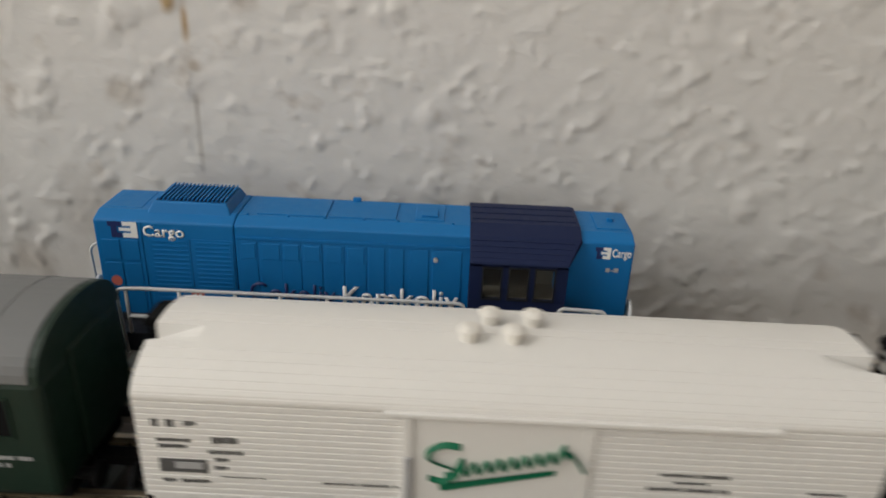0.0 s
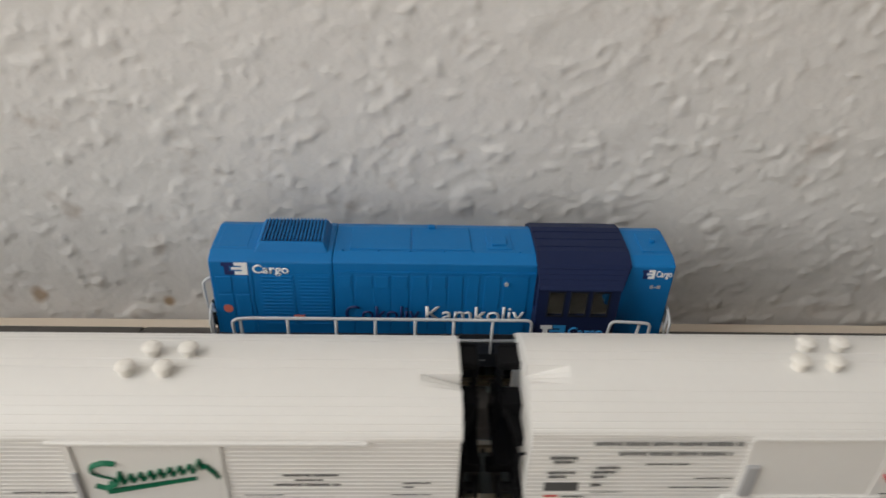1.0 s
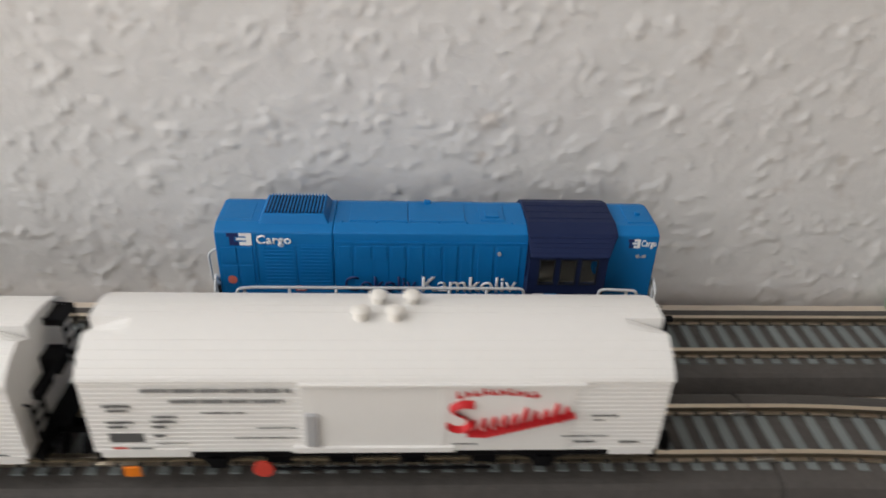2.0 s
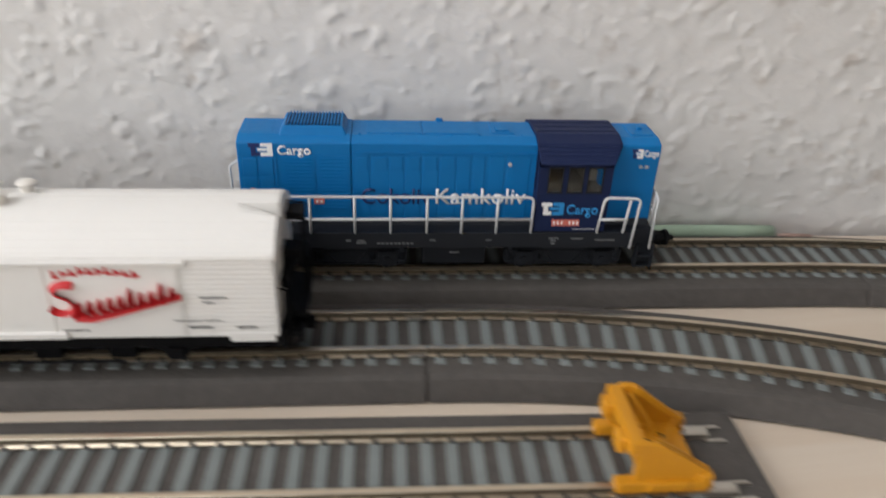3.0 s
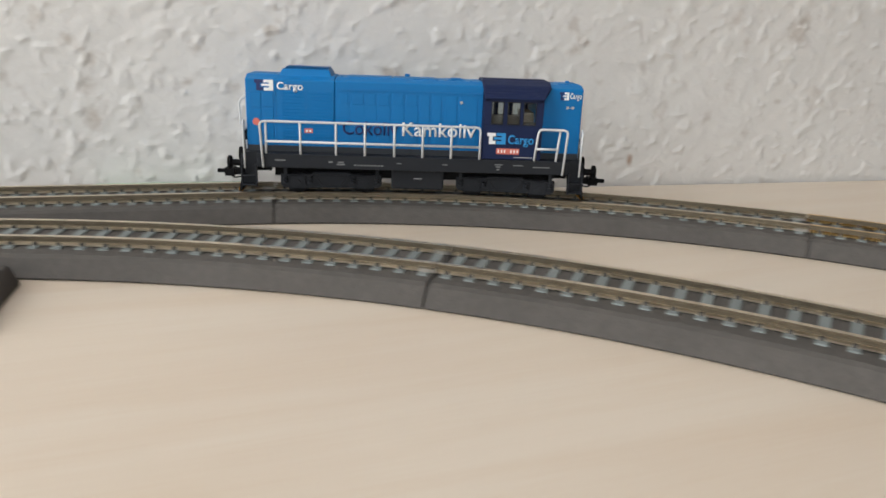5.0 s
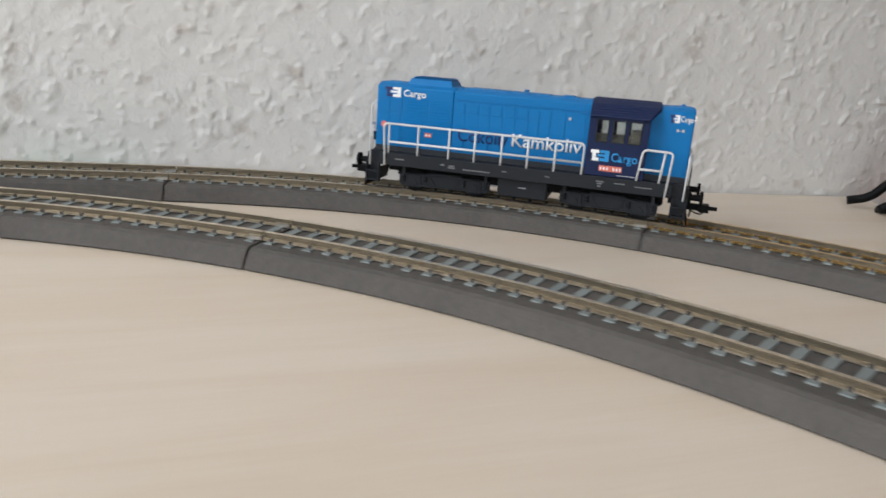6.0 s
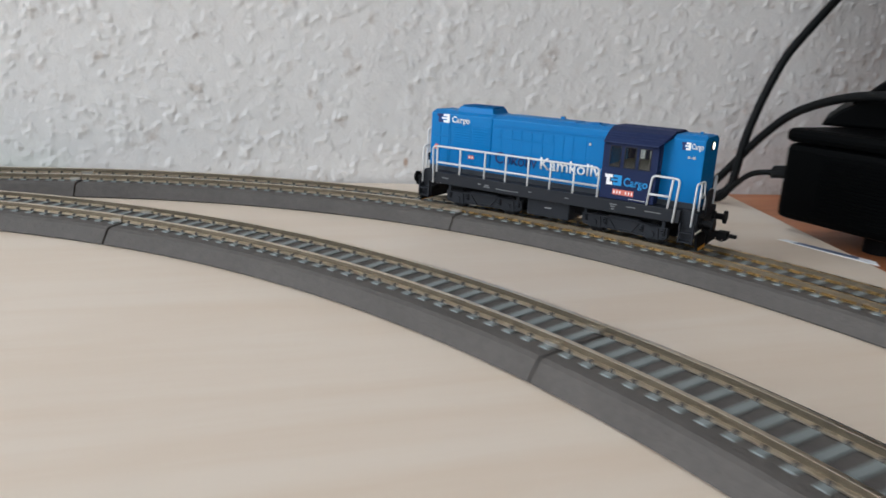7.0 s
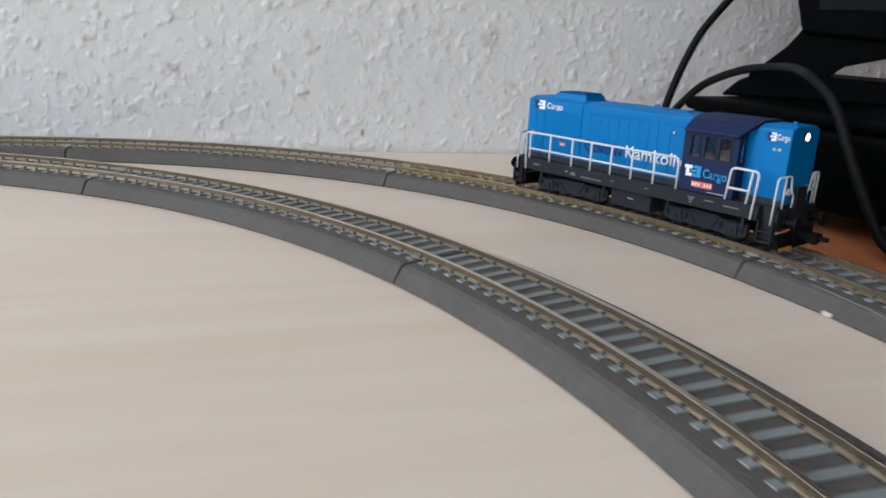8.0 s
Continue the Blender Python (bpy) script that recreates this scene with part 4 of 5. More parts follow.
def van(xc, first):
    """A white two-axle refrigerator van; first: the one with the green mark."""
    th = root("refrigerator_van", "white ribbed refrigerator van with a %s mark" % ("green" if first else "red"), "model wagon", "white vans")
    x0, x1 = xc - (49.7 if first else 51.2), xc + 51.2
    dz = 0.0 if first else 1.6
    zb, zc, ztop = 14.6 + dz, 31.8 if first else 33.2, 36.9 if first else 39.3
    # ribbed body
    right = [(WH - 0.3, zb)]
    z = zb
    while z < zc - 0.6:
        right += [(WH, z + 0.12), (WH, z + 0.78), (WH - 0.12, z + 0.86), (WH - 0.12, z + 0.97)]
        z += 1.02
    prof = right + [(WH, zc), (-WH, zc)] + [(-y, z) for y, z in right[::-1]]
    bm = bmesh.new()
    prism(bm, [(y + WY, z) for y, z in prof], "x", x0, x1)
    body = part("body", bm, WAGON, th)
    # planked barrel roof, cut back in a wedge beside the ridge at each end
    W2 = WH + 0.12

    def arch(y):
        return zc - 0.2 + (ztop - zc) * max(0.0, 1 - (y / W2) ** 2) ** (0.6 if first else 0.92)

    edges = [W2 * math.cos(math.pi * i / 19) for i in range(1, 10)]
    half = []
    for e in edges:
        half += [(e + 0.10, 0.0), (e + 0.03, -0.09), (e - 0.03, -0.09), (e - 0.10, 0.0)]
    half = [(q, d) for q, d in half if not 1.9 < q < 6.1]
    half += [(2.3, 0.0), (2.4, 0.0), (3.6, 0.0), (4.8, 0.0), (5.9, 0.0), (12.0, 0.0), (12.6, 0.0)]
    half = sorted(set(half), reverse=True)
    full = [(q, d) for q, d in half if q > 0.2] + [(-q, d) for q, d in half[::-1] if q > 0.2]

    def ring(cut):
        out = [(W2, zc - 0.5), (W2, zc - 0.2)]
        for q, d in full:
            drop = cut if -5.85 < q < -2.35 else 0.0
            out.append((q, arch(q) + d - drop * (1 - (abs(q) - 2.4) / 3.5)))
        return out + [(-W2, zc - 0.2), (-W2, zc - 0.5)]

    bm = bmesh.new()
    rings = []
    for x, cut in ((x0 - (0.0 if first else 0.3), 2.6), (x0 + 7.0, 0.0), (x1 - 7.0, 0.0), (x1 + 0.3, 2.6)):
        rings.append([bm.verts.new((x, q + WY, z)) for q, z in ring(cut)])
    for ra, rb in zip(rings, rings[1:]):
        for i in range(len(ra)):
            j = (i + 1) % len(ra)
            bm.faces.new((ra[i], ra[j], rb[j], rb[i]))
    bm.faces.new(rings[0])
    bm.faces.new(rings[-1][::-1])
    rf = part("roof", bm, WAGON, th)
    # four mushroom vents
    for dx in (-2.9 if first else -1.4, 3.4 if first else 4.7):
        for dy, sx in ((2.3, 0.6), (-2.5, -2.4)):
            bm = bmesh.new()
            zz = ztop + 0.2
            cyl(bm, (xc + dx + sx, WY + dy, zz - 1.0), (0, 0, 1), 1.15, 2.2, 16)
            cyl(bm, (xc + dx + sx, WY + dy, zz + 1.0), (0, 0, 1), 1.75, 0.4, 20, 1.65)
            cyl(bm, (xc + dx + sx, WY + dy, zz + 1.4), (0, 0, 1), 1.65, 0.4, 20, 0.8)
            part("roof_vent", bm, VENT, rf, "small mushroom vent", bevel=0.12)
    # door, its canopy strip, posts
    y = WY - WH
    a, b = (xc - 12.2, xc + 10.6) if first else (xc - 14.0, xc + 10.5)
    part("door", boxed(a, b, y - 0.2, y + 0.3, zb + 0.2, zc - 1.2), WAGON, th, "smooth white sliding door", bevel=0.2)
    part("door", boxed(b + 0.6, b + 24, y - 0.2, y + 0.3, zb + 0.2, zc - 1.2) if not first else boxed(a - 1.6, a - 0.2, y - 0.6, y + 0.3, zb + 0.2, zc - 1.2), WAGON, th, bevel=0.15)
    part("door_post", boxed(b, b + 1.2, y - 0.35, y + 0.3, zb + 0.1, zc - 1.2), WAGON, th, bevel=0.15)
    part("door_canopy", boxed(a - 4 if first else a, xc + 36, y - 0.75, y + 0.3, zc - 1.2, zc - 0.4), WAGON, th, bevel=0.2)
    part("door_sill", boxed(a - 2, b + 3, y - 0.7, y + 0.3, zb + 0.2, zb + 1.6), WAGON, th, bevel=0.2)
    part("door_lever", boxed(xc - 13.4, xc - 12.4 if first else xc - 11.2, y - 0.9, y - 0.1, zb + 2.0, zb + 9.6), SILVER, th, "grey door lever", bevel=0.2)
    ends = [(x0 + 1, x0 + 17), (x1 - 9, x1 - 0.6)]
    for e0, e1 in ends:
        part("sill_plate", boxed(e0, e1, y - 0.1, y + 0.4, zb - 1.2, zb + 0.9), WAGON, th, bevel=0.15)
    # underframe and running gear
    part("underframe", boxed(x0 + 0.6, x1 - 0.6, WY - 9.5, WY + 9.5, 11.4, zb + 0.1), BLACK, th, bevel=0.3)
    for d, xe in ((-1, x0), (1, x1)):
        part("headstock", boxed(min(xe, xe + d * 1.2), max(xe, xe + d * 1.2), WY - 10.5, WY + 10.5, 11.6, zb + 0.3), BLACK, th, bevel=0.2)
        for yy in (-7.4, 7.4):
            bm = bmesh.new()
            cyl(bm, (xe + d * 1.2, WY + yy, 13.2), (d, 0, 0), 0.9, 2.4, 12)
            cyl(bm, (xe + d * 3.4, WY + yy, 13.2), (d, 0, 0), 2.0, 0.7, 18)
            part("buffer", bm, BLACK, th)
        bm = bmesh.new()
        box(bm, min(xe, xe + d * 5.6), max(xe, xe + d * 5.6), WY - 1.3, WY + 1.3, 9.6, 11.4)
        part("coupler", bm, BLACK, th, bevel=0.2)
        # end ladder, sloping stair and brake platform in front of the white end wall
        for ya, yb, za, zt, off in ((-9.6, -5.6, 13.2, 24.6, 1.2), (3.2, 8.4, 14.0, 34.0, 3.6)):
            bm = bmesh.new()
            for yy in (ya, yb):
                tube(bm, [(xe + d * off, WY + yy, za), (xe + d * off, WY + yy, zt), (xe + d * 0.1, WY + yy, zt + 0.2)], 0.3, 6)
            k = za + 1.2
            while k < zt:
                tube(bm, [(xe + d * off, WY + ya, k), (xe + d * off, WY + yb, k)], 0.38, 6)
                k += 2.6
            part("end_ladder", bm, BLACK, th)
        part("ladder_head", boxed(min(xe, xe + d * 4.4), max(xe, xe + d * 3.8), WY + 3.0, WY + 8.6, 32.6, 33.8), BLACK, th, bevel=0.2)
        part("brake_platform", boxed(min(xe, xe + d * 4.6), max(xe, xe + d * 4.6), WY - 5.0, WY + 10.4, 15.2, 16.4), BLACK, th, bevel=0.1)
        bm = bmesh.new()
        for yy in (0.6, 2.2):
            tube(bm, [(xe + d * 0.6, WY + yy - 6.8, 23.4), (xe + d * 3.6, WY + yy + 0.4, 27.6)], 0.7, 6)
        box(bm, min(xe, xe + d * 1.6), max(xe, xe + d * 1.6), WY - 6.4, WY - 1.2, 23.0, 25.0)
        box(bm, min(xe, xe + d * 3.2), max(xe, xe + d * 3.2), WY - 1.2, WY + 3.0, 24.6, 28.4)
        part("brake_column", bm, BLACK, th)
        bm = bmesh.new()
        tube(bm, rounded([(xe + d * 4.2, WY + 9.8, 15.6), (xe + d * 4.2, WY + 9.8, 24), (xe + d * 4.2, WY + 3.0, 24), (xe + d * 4.2, WY + 3.0, 15.6)], 1), 0.3, 6)
        part("platform_railing", bm, BLACK, th)
    for ax in (-31, 31):
        bm = bmesh.new()
        for side in (-1, 1):
            cyl(bm, (xc + ax, YM + side * 5.9, HR + 4.0), (0, side, 0), 4.0, 1.7, 26)
            cyl(bm, (xc + ax, YM + side * 5.7, HR + 4.0), (0, side, 0), 4.5, 0.4, 26)
        cyl(bm, (xc + ax, WY - 6, HR + 4.0), (0, 1, 0), 0.8, 12, 10)
        part("wheelset", bm, BLACK, th)
        for side in (-1, 1):
            yy = WY + side * 8.4
            bm = bmesh.new()
            prism(bm, [(xc + ax - 3.2, 11.6), (xc + ax - 1.4, 8.4), (xc + ax + 1.4, 8.4), (xc + ax + 3.2, 11.6)], "y", min(yy, yy + side), max(yy, yy + side))
            box(bm, xc + ax - 1.5, xc + ax + 1.5, min(yy, yy + 1.6 * side), max(yy, yy + 1.6 * side), 9.2, 11.6)
            for k in range(3):
                box(bm, xc + ax - 6 + k, xc + ax + 6 - k, min(yy, yy + 0.8 * side), max(yy, yy + 0.8 * side), 11.5 - 0.4 * k, 11.9 - 0.4 * k)
            part("axle_guard", bm, BLACK, th)
    bm = bmesh.new()
    tube(bm, [(x0 + 30, WY - 10, 8.8), (x1 - 30, WY - 10, 8.8)], 0.35, 6)
    for dx in (-20, -8, 6, 20):
        box(bm, xc + dx - 2.5, xc + dx + 2.5, WY - 7.5, WY + 7.5, 7.6, 11.5)
    part("brake_gear", bm, BLACK, th, bevel=0.2)
    part("tail_tab", boxed(x0 + 4.2, x0 + 7.2, y - 0.3, y + 0.2, 10.2, 12.6), ORANGE, th, "orange handle", bevel=0.15)
    part("brake_disc", cyl(bmesh.new(), (x0 + 29.4, y + 0.4, 11.6), (0, -1, 0), 1.9, 0.5, 22), REDPRINT, th, "red round handwheel")
    # print
    if first:
        rows = [(x0 + 2.2, x0 + 3.1, 26.9, 28.2), (x0 + 4.2, x0 + 5.6, 26.9, 28.2), (x0 + 6.6, x0 + 8.2, 27.2, 28.0), (x0 + 2.6, x0 + 7.2, 24.4, 25.0), (x0 + 2.8, x0 + 6.6, 23.3, 24.0), (x0 + 10.2, x0 + 13.8, 24.4, 25.6), (x0 + 9.6, x0 + 14.4, 22.6, 23.3), (x0 + 10.4, x0 + 12.4, 21.3, 22.0), (x0 + 10.2, x0 + 12.2, 19.9, 20.6),
                (x0 + 11.0, x0 + 17.0, 18.6, 18.8), (x0 + 2.8, x0 + 4.6, 17.4, 18.1), (x0 + 5.4, x0 + 9.6, 17.4, 18.1), (x0 + 26.6, x0 + 37, 18.2, 18.6), (x0 + 72.5, x0 + 82, 22.6, 23.2), (x0 + 74.5, x0 + 79.5, 21.4, 21.8), (x0 + 71, x0 + 82.2, 20.1, 20.7), (x0 + 93, x0 + 97.6, 20.6, 21.1), (x0 + 93, x0 + 95, 19.6, 20.0), (x0 + 91, x0 + 98, 17.6, 17.9), (x0 + 65.5, x0 + 72.5, 17.6, 17.8), (x0 + 50.5, x0 + 57, 15.9, 16.3), (x0 + 81, x0 + 85.5, 15.4, 15.9), (x0 + 96, x0 + 99, 15.4, 15.9)]
        for q in rows:
            q = q if q[0] < x0 + 20 else (q[0] - 1.5, q[1] - 1.5, q[2], q[3])
            tagged(part("print_line", writing([q], y - 0.02), BLACKPRINT, th), kind="stuff")
        part("print_bar", bars([(x0 + 2.6, x0 + 9.2, 19.2, 21.5)], y - 0.02), BLACKPRINT, th)
        part("print_bar", bars([(x0 + 4.8, x0 + 8.6, 19.9, 21.0)], y - 0.08), SILVER, th)
        # the brewery's green mark as plain shapes
        bm = bmesh.new()
        lx = xc - 8.9
        big = [(3.0, 26.2), (1.0, 26.6), (-1.2, 25.6), (-1.6, 23.8), (0.6, 22.8), (2.2, 22.4), (2.0, 20.8), (0.4, 20.2), (-1.2, 20.9)]
        tube(bm, rounded([(lx + a, y - 0.4, b) for a, b in big], 1.2, 4), 0.55, 6, 0.3)
        script, x = [(1.0, 21.2)], 2.4
        for n in range(9):
            base = 21.3 + 0.235 * (x - 2.4)
            tall = 3.0 if n in (0, 8) else 2.1
            script += [(x, base), (x + 0.95, base + tall), (x + 1.25, base + 0.5)]
            x += 1.68
        script += [(x, 26.2), (x + 1.4, 24.4), (x + 2.2, 23.0)]
        tube(bm, rounded([(lx + a, y - 0.4, b) for a, b in script], 0.5, 2), 0.72, 6, 0.3)
        prism(bm, [(lx + 0.6, 18.5), (lx + 15.8, 22.2), (lx + 15.9, 23.0), (lx + 0.2, 19.6)], "y", y - 0.36, y - 0.5)
        part("green_mark", bm, GREENPRINT, th, "green brewery mark as plain shapes")
    else:
        rows = [(x0 + 10.5, x0 + 36, 29.0, 30.0), (x0 + 15.0, x0 + 34.5, 26.6, 27.5), (x0 + 20.2, x0 + 27.5, 24.2, 24.6), (x0 + 3.4, x0 + 8.6, 25.6, 26.3), (x0 + 4.0, x0 + 7.6, 24.6, 25.2), (x0 + 3.4, x0 + 8.6, 21.9, 22.5), (x0 + 3.6, x0 + 6.6, 20.8, 21.4), (x0 + 11.8, x0 + 15.6, 23.2, 23.8), (x0 + 11.2, x0 + 15.4, 22.0, 22.7), (x0 + 11.2, x0 + 13.6, 20.8, 21.5), (x0 + 11.2, x0 + 13.2, 18.6, 19.4),
                (x0 + 29.4, x0 + 36, 20.6, 20.9), (x0 + 25.4, x0 + 36, 18.2, 18.5), (x0 + 11.6, x0 + 17.0, 17.0, 17.2), (x0 + 6.6, x0 + 10.4, 15.7, 16.1), (x0 + 89, x0 + 94, 23.2, 23.7), (x0 + 89.5, x0 + 91.5, 22.2, 22.6), (x0 + 84, x0 + 92.5, 18.3, 18.6), (x0 + 86.5, x0 + 90.5, 16.7, 17.3), (x0 + 95, x0 + 98.5, 16.6, 17.2), (x0 + 64, x0 + 68.5, 16.4, 16.8)]
        rows = [(a0, a1, b0 + dz, b1 + dz) for a0, a1, b0, b1 in rows]
        for q in rows:
            tagged(part("print_line", writing([q], y - 0.25), GREYPRINT if q[3] > 29 else BLACKPRINT, th), kind="stuff")
        part("print_bar", bars([(x0 + 3.2, x0 + 9.2, 17.2 + dz, 19.4 + dz)], y - 0.02), BLACKPRINT, th)
        part("print_bar", bars([(x0 + 3.4, x0 + 5.8, 15.5 + dz, 16.0 + dz)], y - 0.02), REDPRINT, th)
        lx, k, lz = xc + 11.2, 1.08, 2.2
        bm = bmesh.new()
        capital = [(4.8, 26.0), (2.6, 26.2), (1.0, 25.0), (1.4, 23.6), (3.6, 22.6), (4.2, 21.2), (3.2, 20.0), (1.4, 20.2), (0.6, 21.2)]
        tube(bm, rounded([(lx + a * k, y - 0.4, b + lz) for a, b in capital], 1.0, 3), 1.0, 6, 0.25)
        script, x = [], 4.2
        for n in range(10):
            base = 19.0 + 0.2 * (x - 4.2)
            script += [(x, base), (x + 0.8, base + (4.4 if n in (5, 8) else 3.2)), (x + 1.0, base + 0.5)]
            x += 1.7
        tube(bm, rounded([(lx + a * k, y - 0.4, b + lz) for a, b in script], 0.5, 2), 0.95, 6, 0.25)
        tube(bm, [(lx + 4.0 * k, y - 0.4, 18.9 + lz), (lx + 7.0 * k, y - 0.4, 18.7 + lz), (lx + 13 * k, y - 0.4, 20.6 + lz), (lx + 21.6 * k, y - 0.4, 23.4 + lz)], 0.8, 6, 0.3)
        part("red_mark", bm, LOGORED, th, "red brewery mark as plain shapes")
        for n in range(10):
            a = lx + 2.0 + 1.5 * n
            h = 27.9 + lz - 0.04 * (n - 4.5) ** 2
            part("red_mark", bars([(a, a + 0.5, h, h + 1.3 + 0.3 * (n % 3 == 0)), (a + 0.5, a + 1.15, h + 0.3 * (n % 2), h + 0.55 + 0.3 * (n % 2))], y - 0.36), LOGORED, th)
    return th


van(-197.0, True)
van(-82.7, False)


# ---- green coach ----
def coach():
    th = root("passenger_coach", "dark green model coach with a grey roof", "model coach")
    x0, x1 = -384.0, -259.0
    half, zb, zc, zt = 12.4, 13.0, 32.4, 39.6
    part("body", prism(bmesh.new(), [(WY - half, zb), (WY + half, zb), (WY + half, zc), (WY - half, zc)], "x", x0, x1), COACHGREEN, th, bevel=1.0)
    prof = [(WY + half * math.cos(a), zc - 0.4 + (zt - zc) * math.sin(a) ** 0.85) for a in [math.pi * i / 20 for i in range(21)]]
    part("roof", prism(bmesh.new(), prof, "x", x0 + 1.2, x1 - 1.2), COACHROOF, th, bevel=0.3, smooth=False)
    part("roof_end", prism(bmesh.new(), [(WY + (y - WY) * 0.995, z - 0.1) for y, z in prof], "x", x1 - 1.2, x1), COACHGREEN, th)
    for k in range(9):
        part("roof_seam", prism(bmesh.new(), [(WY + (y - WY) * 1.006, z + 0.08) for y, z in prof], "x", x1 - 8 - 13 * k, x1 - 7.6 - 13 * k), COACHROOF, th)
    y = WY - half
    for k in range(7):
        xa = x1 - 15 - 16 * k
        w = part("window", boxed(xa, xa + 10, y - 0.12, y + 0.2, 23.6, 29.6), BLACK, th, "dark coach window", bevel=0.3)
        fr = bmesh.new()
        for a in ((xa - 0.4, xa, 23.2, 30.0), (xa + 10, xa + 10.4, 23.2, 30.0), (xa, xa + 10, 23.2, 23.6), (xa, xa + 10, 29.6, 30.0)):
            box(fr, a[0], a[1], y - 0.25, y + 0.1, a[2], a[3])
        part("window_frame", fr, COACHGREEN, w)
    part("print_bar", writing([(x1 - 24, x1 - 3.0, 19.5, 20.2), (x1 - 18, x1 - 6.4, 18.2, 18.9)], y - 0.03), SILVER, th)
    part("end_gangway", boxed(x1, x1 + 0.5, WY - 4.5, WY + 4.5, zb + 1, 33), COACHGREEN, th, bevel=0.4)
    part("underframe", boxed(x0 + 1, x1 - 1, WY - 8.5, WY + 8.5, 9.4, zb + 0.2), BLACK, th, bevel=0.3)
    for yy in (-7.4, 7.4):
        bm = bmesh.new()
        cyl(bm, (x1 - 0.5, WY + yy, 13.2), (1, 0, 0), 0.9, 3.2, 12)
        cyl(bm, (x1 + 2.7, WY + yy, 13.2), (1, 0, 0), 2.0, 0.7, 18)
        part("buffer", bm, BLACK, th)
    part("coupler", boxed(x1 - 1, x1 + 6.5, WY - 1.3, WY + 1.3, 9.4, 11.2), BLACK, th, bevel=0.2)
    for ax in (-20, -42, -85, -107):
        bm = bmesh.new()
        for side in (-1, 1):
            cyl(bm, (x1 + ax, WY + side * 5.9, HR + 4.0), (0, side, 0), 4.0, 1.7, 26)
        cyl(bm, (x1 + ax, WY - 6, HR + 4.0), (0, 1, 0), 0.8, 12, 10)
        part("wheelset", bm, BLACK, th)
    for ax in (-31, -96):
        part("bogie_frame", boxed(x1 + ax - 17, x1 + ax + 17, WY - 9.4, WY - 8.2, 8.6, 11.6), BLACK, th, bevel=0.4)


coach()


# ---- buffer stop ----
def buffer_stop():
    th = root("buffer_stop", "orange-yellow plastic buffer stop at the track's end", "buffer stop")
    yc = YF - 0.35
    z0 = HR - 0.4
    for side in (-1, 1):
        y = yc + side * GAUGE
        h = 0.45 * side
        plate = [(28.7, z0), (28.4, 10.0), (28.4, 16.6 + h), (29.2, 17.3 + h), (31.4, 17.2 + h), (32.8, 16.4 + h), (36.4, 13.6), (40.2, 10.9), (41.2, 10.3), (41.4, z0)]
        part("side_plate", prism(bmesh.new(), plate, "y", y - 0.55, y + 0.55), YELLOW, th, bevel=0.35)
        # thick rim along the slope and at the foot of the plate
        bm = bmesh.new()
        prism(bm, [(31.2, 17.3 + h), (32.9, 16.5 + h), (40.3, 11.0), (41.3, 10.4), (41.3, 9.0), (40.0, 9.6), (32.4, 15.2 + h), (31.2, 15.9 + h)], "y", *sorted((y - 0.4 * side, y - 1.3 * side)))
        part("plate_rim", bm, YELLOW, th, bevel=0.2)
        part("plate_foot", boxed(30.8, 37.8, y - 1.5, y + 1.5, z0, z0 + 1.9), YELLOW, th, bevel=0.35)
        part("rail_shoe", boxed(25.6, 41.6, y - 1.1, y + 1.1, z0 - 0.6, z0 + 1.8), YELLOW, th, bevel=0.35)
        part("rear_foot", boxed(39.4, 41.8, y - 1.2, y + 1.2, z0, 10.2), YELLOW, th, bevel=0.4)
    # The shade inside the floor plate's holes, put on as black discs.
    for x, o in ((34.0, 2.0), (36.2, -1.6), (36.8, 3.4)):
        part("floor_slot", cyl(bmesh.new(), (x, yc + o, 8.28), (0, 0, 1), 0.75, 0.06, 14), BLACK, th, "black disc standing for a shaded hole in the floor plate")
    part("buffer_pad", boxed(25.4, 27.2, yc - 5.6, yc - 2.4, 13.2, 16.6), YELLOW, th, bevel=0.5)
    part("buffer_pad", boxed(25.4, 27.2, yc + 2.4, yc + 5.6, 13.2, 16.6), YELLOW, th, bevel=0.5)
    part("top_bar", boxed(26.8, 29.4, yc - 7.3, yc + 7.3, 14.4, 17.2), YELLOW, th, bevel=0.4)
    part("floor_plate", boxed(30.4, 40.8, yc - 6.2, yc + 6.2, 7.4, 8.3), YELLOW, th, bevel=0.2)
    part("diagonal_strut", tube(bmesh.new(), [(30.6, yc + 5.4, 16.6), (36.4, yc + 0.6, 8.4)], 0.5, 6), YELLOW, th)
    part("cross_rib", tube(bmesh.new(), [(31.4, yc - 6.2, 14.6), (35.6, yc - 0.5, 11.8), (40.6, yc + 6.2, 10.4)], 0.28, 6), YELLOW, th, "thin cross rib")


buffer_stop()

# ---- things by the wall and on the desk ----
bm = tube(bmesh.new(), [(58, 18.9, 2.55), (72, 19.0, 2.6), (88, 19.0, 2.55), (101, 18.9, 2.5)], 2.5, 12)
tagged(part("eraser_stick", bm, MINT, smooth=True), "pale green stick lying along the wall's foot", "stick")
bm = tube(bmesh.new(), [(105, 21.2, 0.6), (108, 21.4, 0.7), (115, 21.2, 0.5)], 0.5, 8)
tagged(part("eraser_crumb", bm, SCRAP, smooth=True), "small reddish scrap beside the green stick", "scrap")

bm = bmesh.new()
prism(bm, [(366.5, -79), (370, -79), (383, -107.5), (380, -112.5)], "z", 0.02, 0.2)
lab = tagged(part("paper_label", bm, PAPER), "thin white paper label on the board's edge", "label")
bm = bmesh.new()
prism(bm, [(368.6, -84), (372.2, -84.4), (380.6, -103), (378.2, -105.5)], "z", 0.2, 0.26)
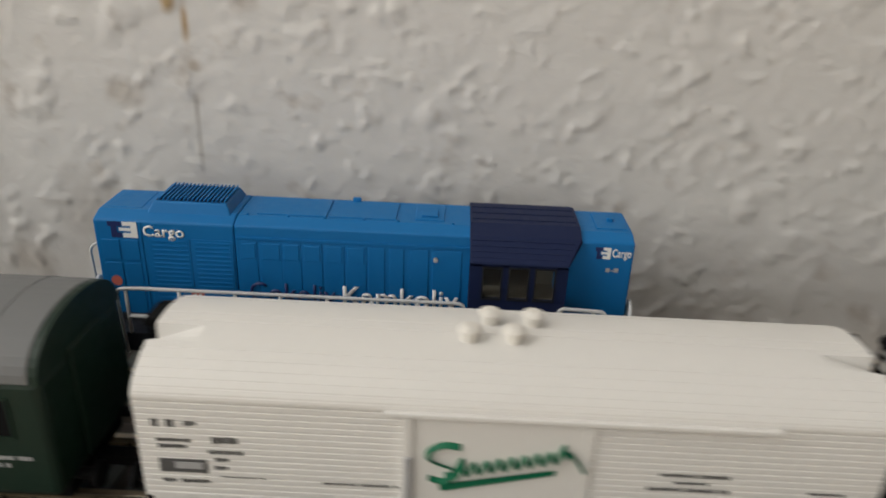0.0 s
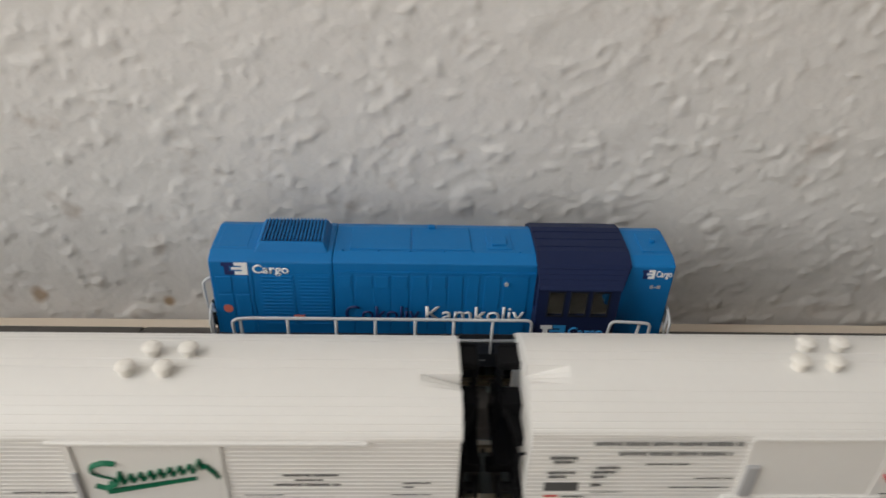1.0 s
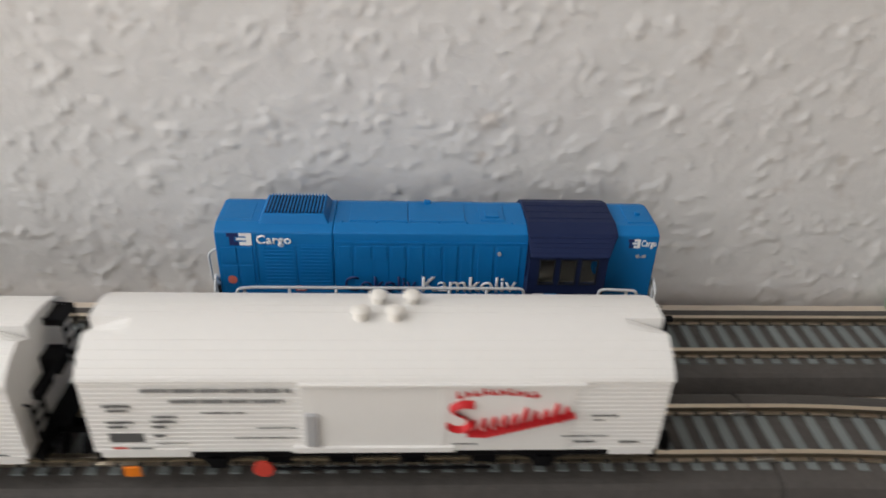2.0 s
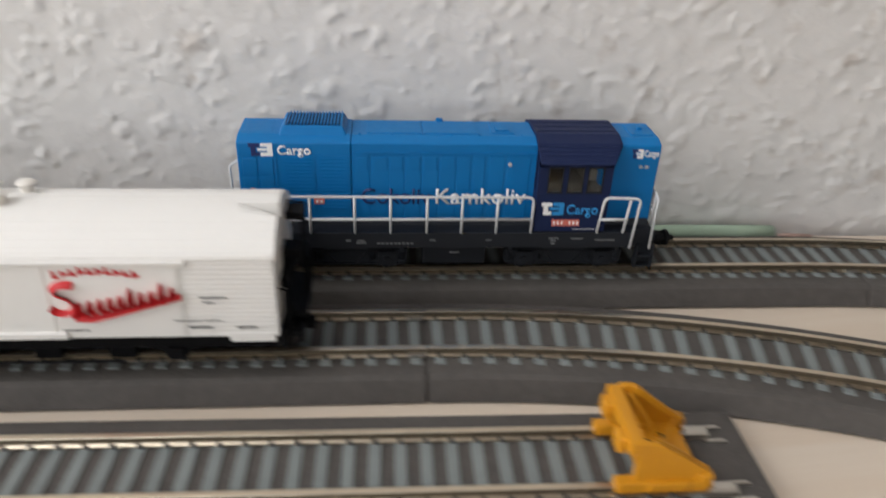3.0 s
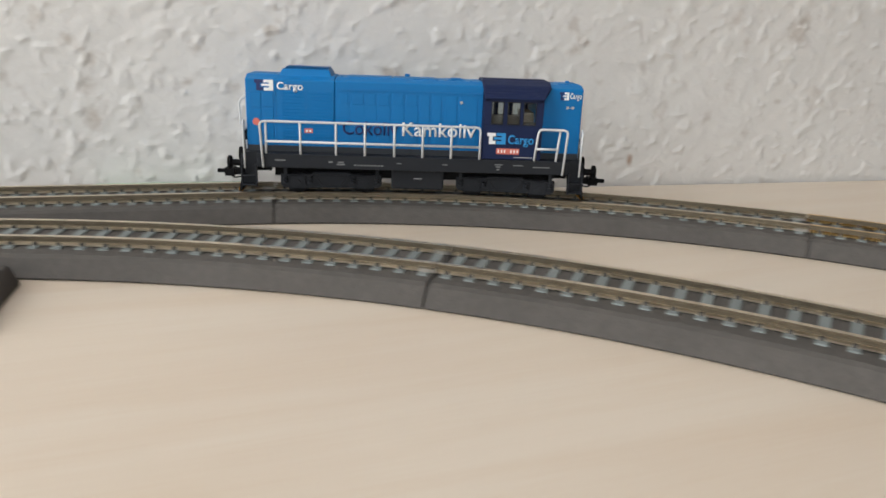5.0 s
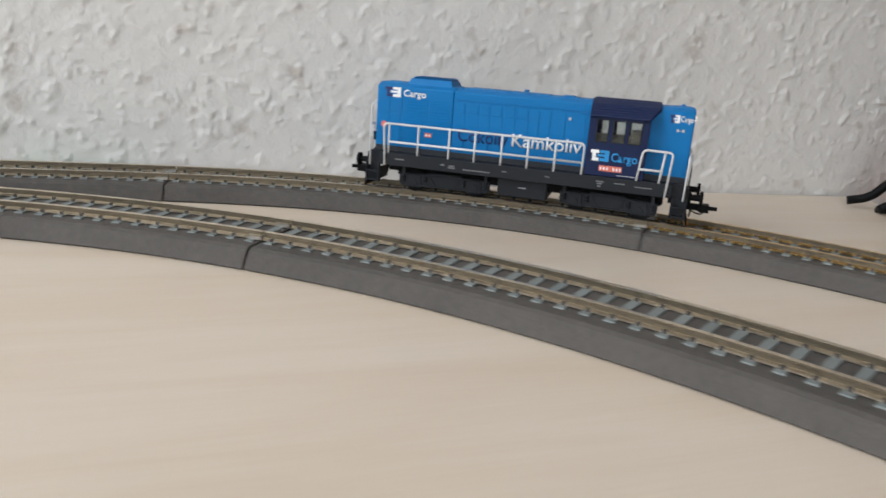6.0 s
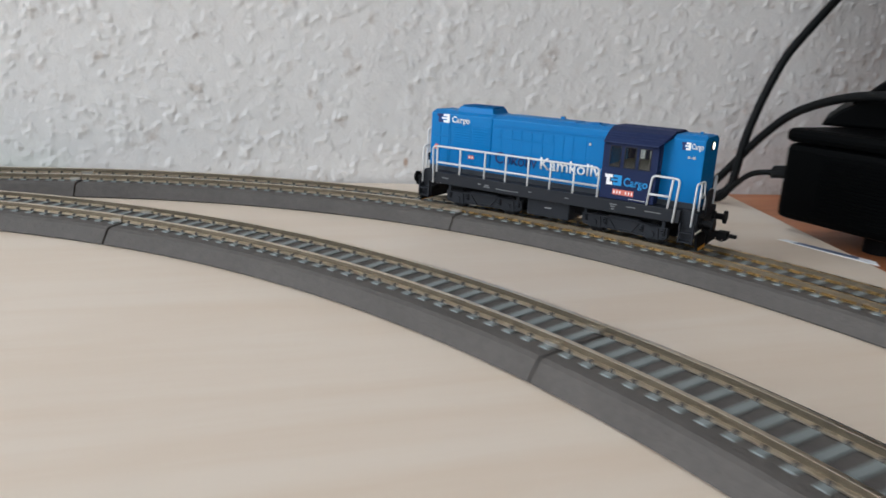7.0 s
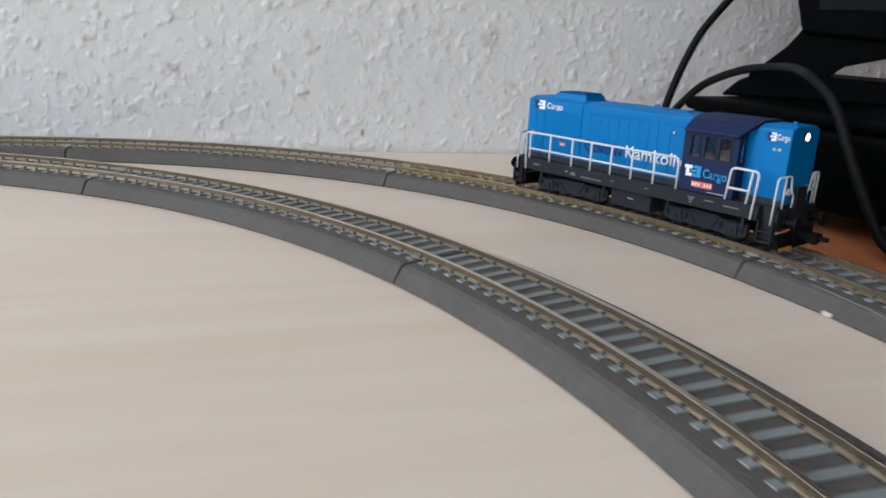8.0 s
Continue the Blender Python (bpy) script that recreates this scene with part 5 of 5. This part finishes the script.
part("print_bar", bm, INKBLUE, lab)


def dock():
    """Black box on rubber feet with a finely ribbed front panel, askew to the wall; its front edge hangs over the board."""
    th = root("black_desk_box", "black plastic box with a finely ribbed front on the desk", "device")
    th.matrix_basis = Matrix.Translation((0.374, -0.064, 0.0)) @ Matrix.Rotation(radians(-73), 4, "Z")
    part("housing", boxed(0, 190, 0, 105, 5.4, 34), DEVICE, th, bevel=2.5)
    part("lid", boxed(-0.6, 190.6, -0.8, 105, 34.3, 39.5), DEVICE, th, "smooth rounded lid", bevel=2.0)
    part("front_frame", boxed(14, 188, -0.5, 0.3, 8.5, 31.5), DEVICE, th, bevel=0.2)
    for k in range(16):
        part("front_rib", boxed(17, 185, -0.9, -0.3, 10 + 1.25 * k, 10.7 + 1.25 * k), DEVICE, th)
    for x in (30, 160):
        for y in (22, 88):
            part("rubber_foot", cyl(bmesh.new(), (x, y, -3.1), (0, 0, 1), 6, 8.6, 20), BLACK, th)


dock()
mon = root("monitor", "black computer monitor on a wide sloping foot", "monitor")
mon.matrix_basis = Matrix.Translation((0.3976, -0.0519, 0.0)) @ Matrix.Rotation(radians(-39.7), 4, "Z")
part("foot", prism(bmesh.new(), [(-1, 39.5), (0, 41.2), (5, 46), (13, 50.5), (40, 49.5), (80, 48), (96, 45), (96, 39.5)], "y", -1, 60), DEVICE, mon, bevel=1.2)
part("neck", prism(bmesh.new(), [(8, 48.5), (14, 53.5), (22, 61), (27.5, 69), (62, 66), (60, 58), (45, 54), (39, 49)], "y", 1, 16), DEVICE, mon, bevel=0.8)
part("panel", prism(bmesh.new(), [(27.5, 66.5), (20, 92), (19, 300), (430, 300), (430, 62), (60, 64)], "y", -3, 22), DEVICE, mon, bevel=1.5)
part("screen", boxed(32, 420, -3.4, -2.9, 76, 292), BLACK, mon)


def cable(name, pts, r, label):
    bm = tube(bmesh.new(), rounded(pts, 30, 8), r, 12)
    return tagged(part(name, bm, CABLEM, smooth=True), label, "cable", "cables by the wall")


cable("cable", [(377, -14, 2.1), (385, -16, 7), (388, -16, 30), (394, -16, 49), (401.5, -16, 66), (411.5, -16, 78.5), (420, -15, 88), (448, -12, 118), (480, -8, 150)], 1.85, "thick black cable rising in front of the wall")
cable("cable", [(376, 2, 2.5), (381, -4, 5), (386, -10, 15), (391, -21, 30), (396.5, -32, 42), (401, -45, 48), (403, -60, 51.5), (401, -82, 53), (393, -106, 53.5), (385.5, -126, 51.5), (387, -138, 44.5), (389, -146, 30), (391, -155, 15), (394, -165, 0), (404, -178, -0.5), (430, -195, -0.5)], 1.8, "black cable arching over the box down to the desk")
lead = cable("plug_lead", [(388, -45, 19.5), (383, -32, 17), (381, -24, 10), (380, -17, 2), (380, -10, 1.3)], 1.2, "thin black lead plugged into the box's end")
part("plug", tube(bmesh.new(), [(393.5, -60, 20), (390, -50, 20), (388, -45, 19.6), (386.8, -41.5, 19)], 3.0, 12, 0.7), CABLEM, lead, "black moulded plug")


# ---- what moves ----


def motions():
    def along(t):
        ts, ss = [a for a, _ in RUN], [b for _, b in RUN]
        return float(np.interp(t, ts, ss))

    def smooth_s(t):
        # mean over a short time, so that the speed changes softly
        w = [along(min(max(t + d, 0), 8)) for d in (-0.2, -0.1, 0, 0.1, 0.2)] if 0.2 <= t <= 7.8 else [along(t)]
        return sum(w) / len(w)

    times = [i * 0.25 for i in range(33)]
    rows, bog = [], {}
    for t in times:
        s = smooth_s(t)
        ax, ay, _ = back_line(s - 25)
        bx, by, _ = back_line(s + 25)
        h = math.atan2(by - ay, bx - ax)
        rows.append((t, pose((ax + bx) / 2 * MM, (ay + by) / 2 * MM, 6.55 * MM, 0, 0, math.degrees(h))))
        for bg, x, ws, xx in bogie_parts:
            hh = back_line(s + x * 0.968)[2]
            bog.setdefault(bg.name, (bg, []))
            if xx < 0:
                bog[bg.name][1].append((t, pose(x * U, 0, 0, 0, 0, math.degrees(hh - h))))
    walk(loco, rows)
    for bg, r in bog.values():
        walk(bg, r)
    for bg, x, ws, xx in bogie_parts:
        spin = []
        for i in range(121):
            t = i / 15
            ang = math.degrees((smooth_s(t) - smooth_s(0)) / (4.15 * 0.968))
            spin.append((t, pose(xx * U, 0, 4.15 * U, 0, ang, 0)))
        walk(ws, spin)


motions()
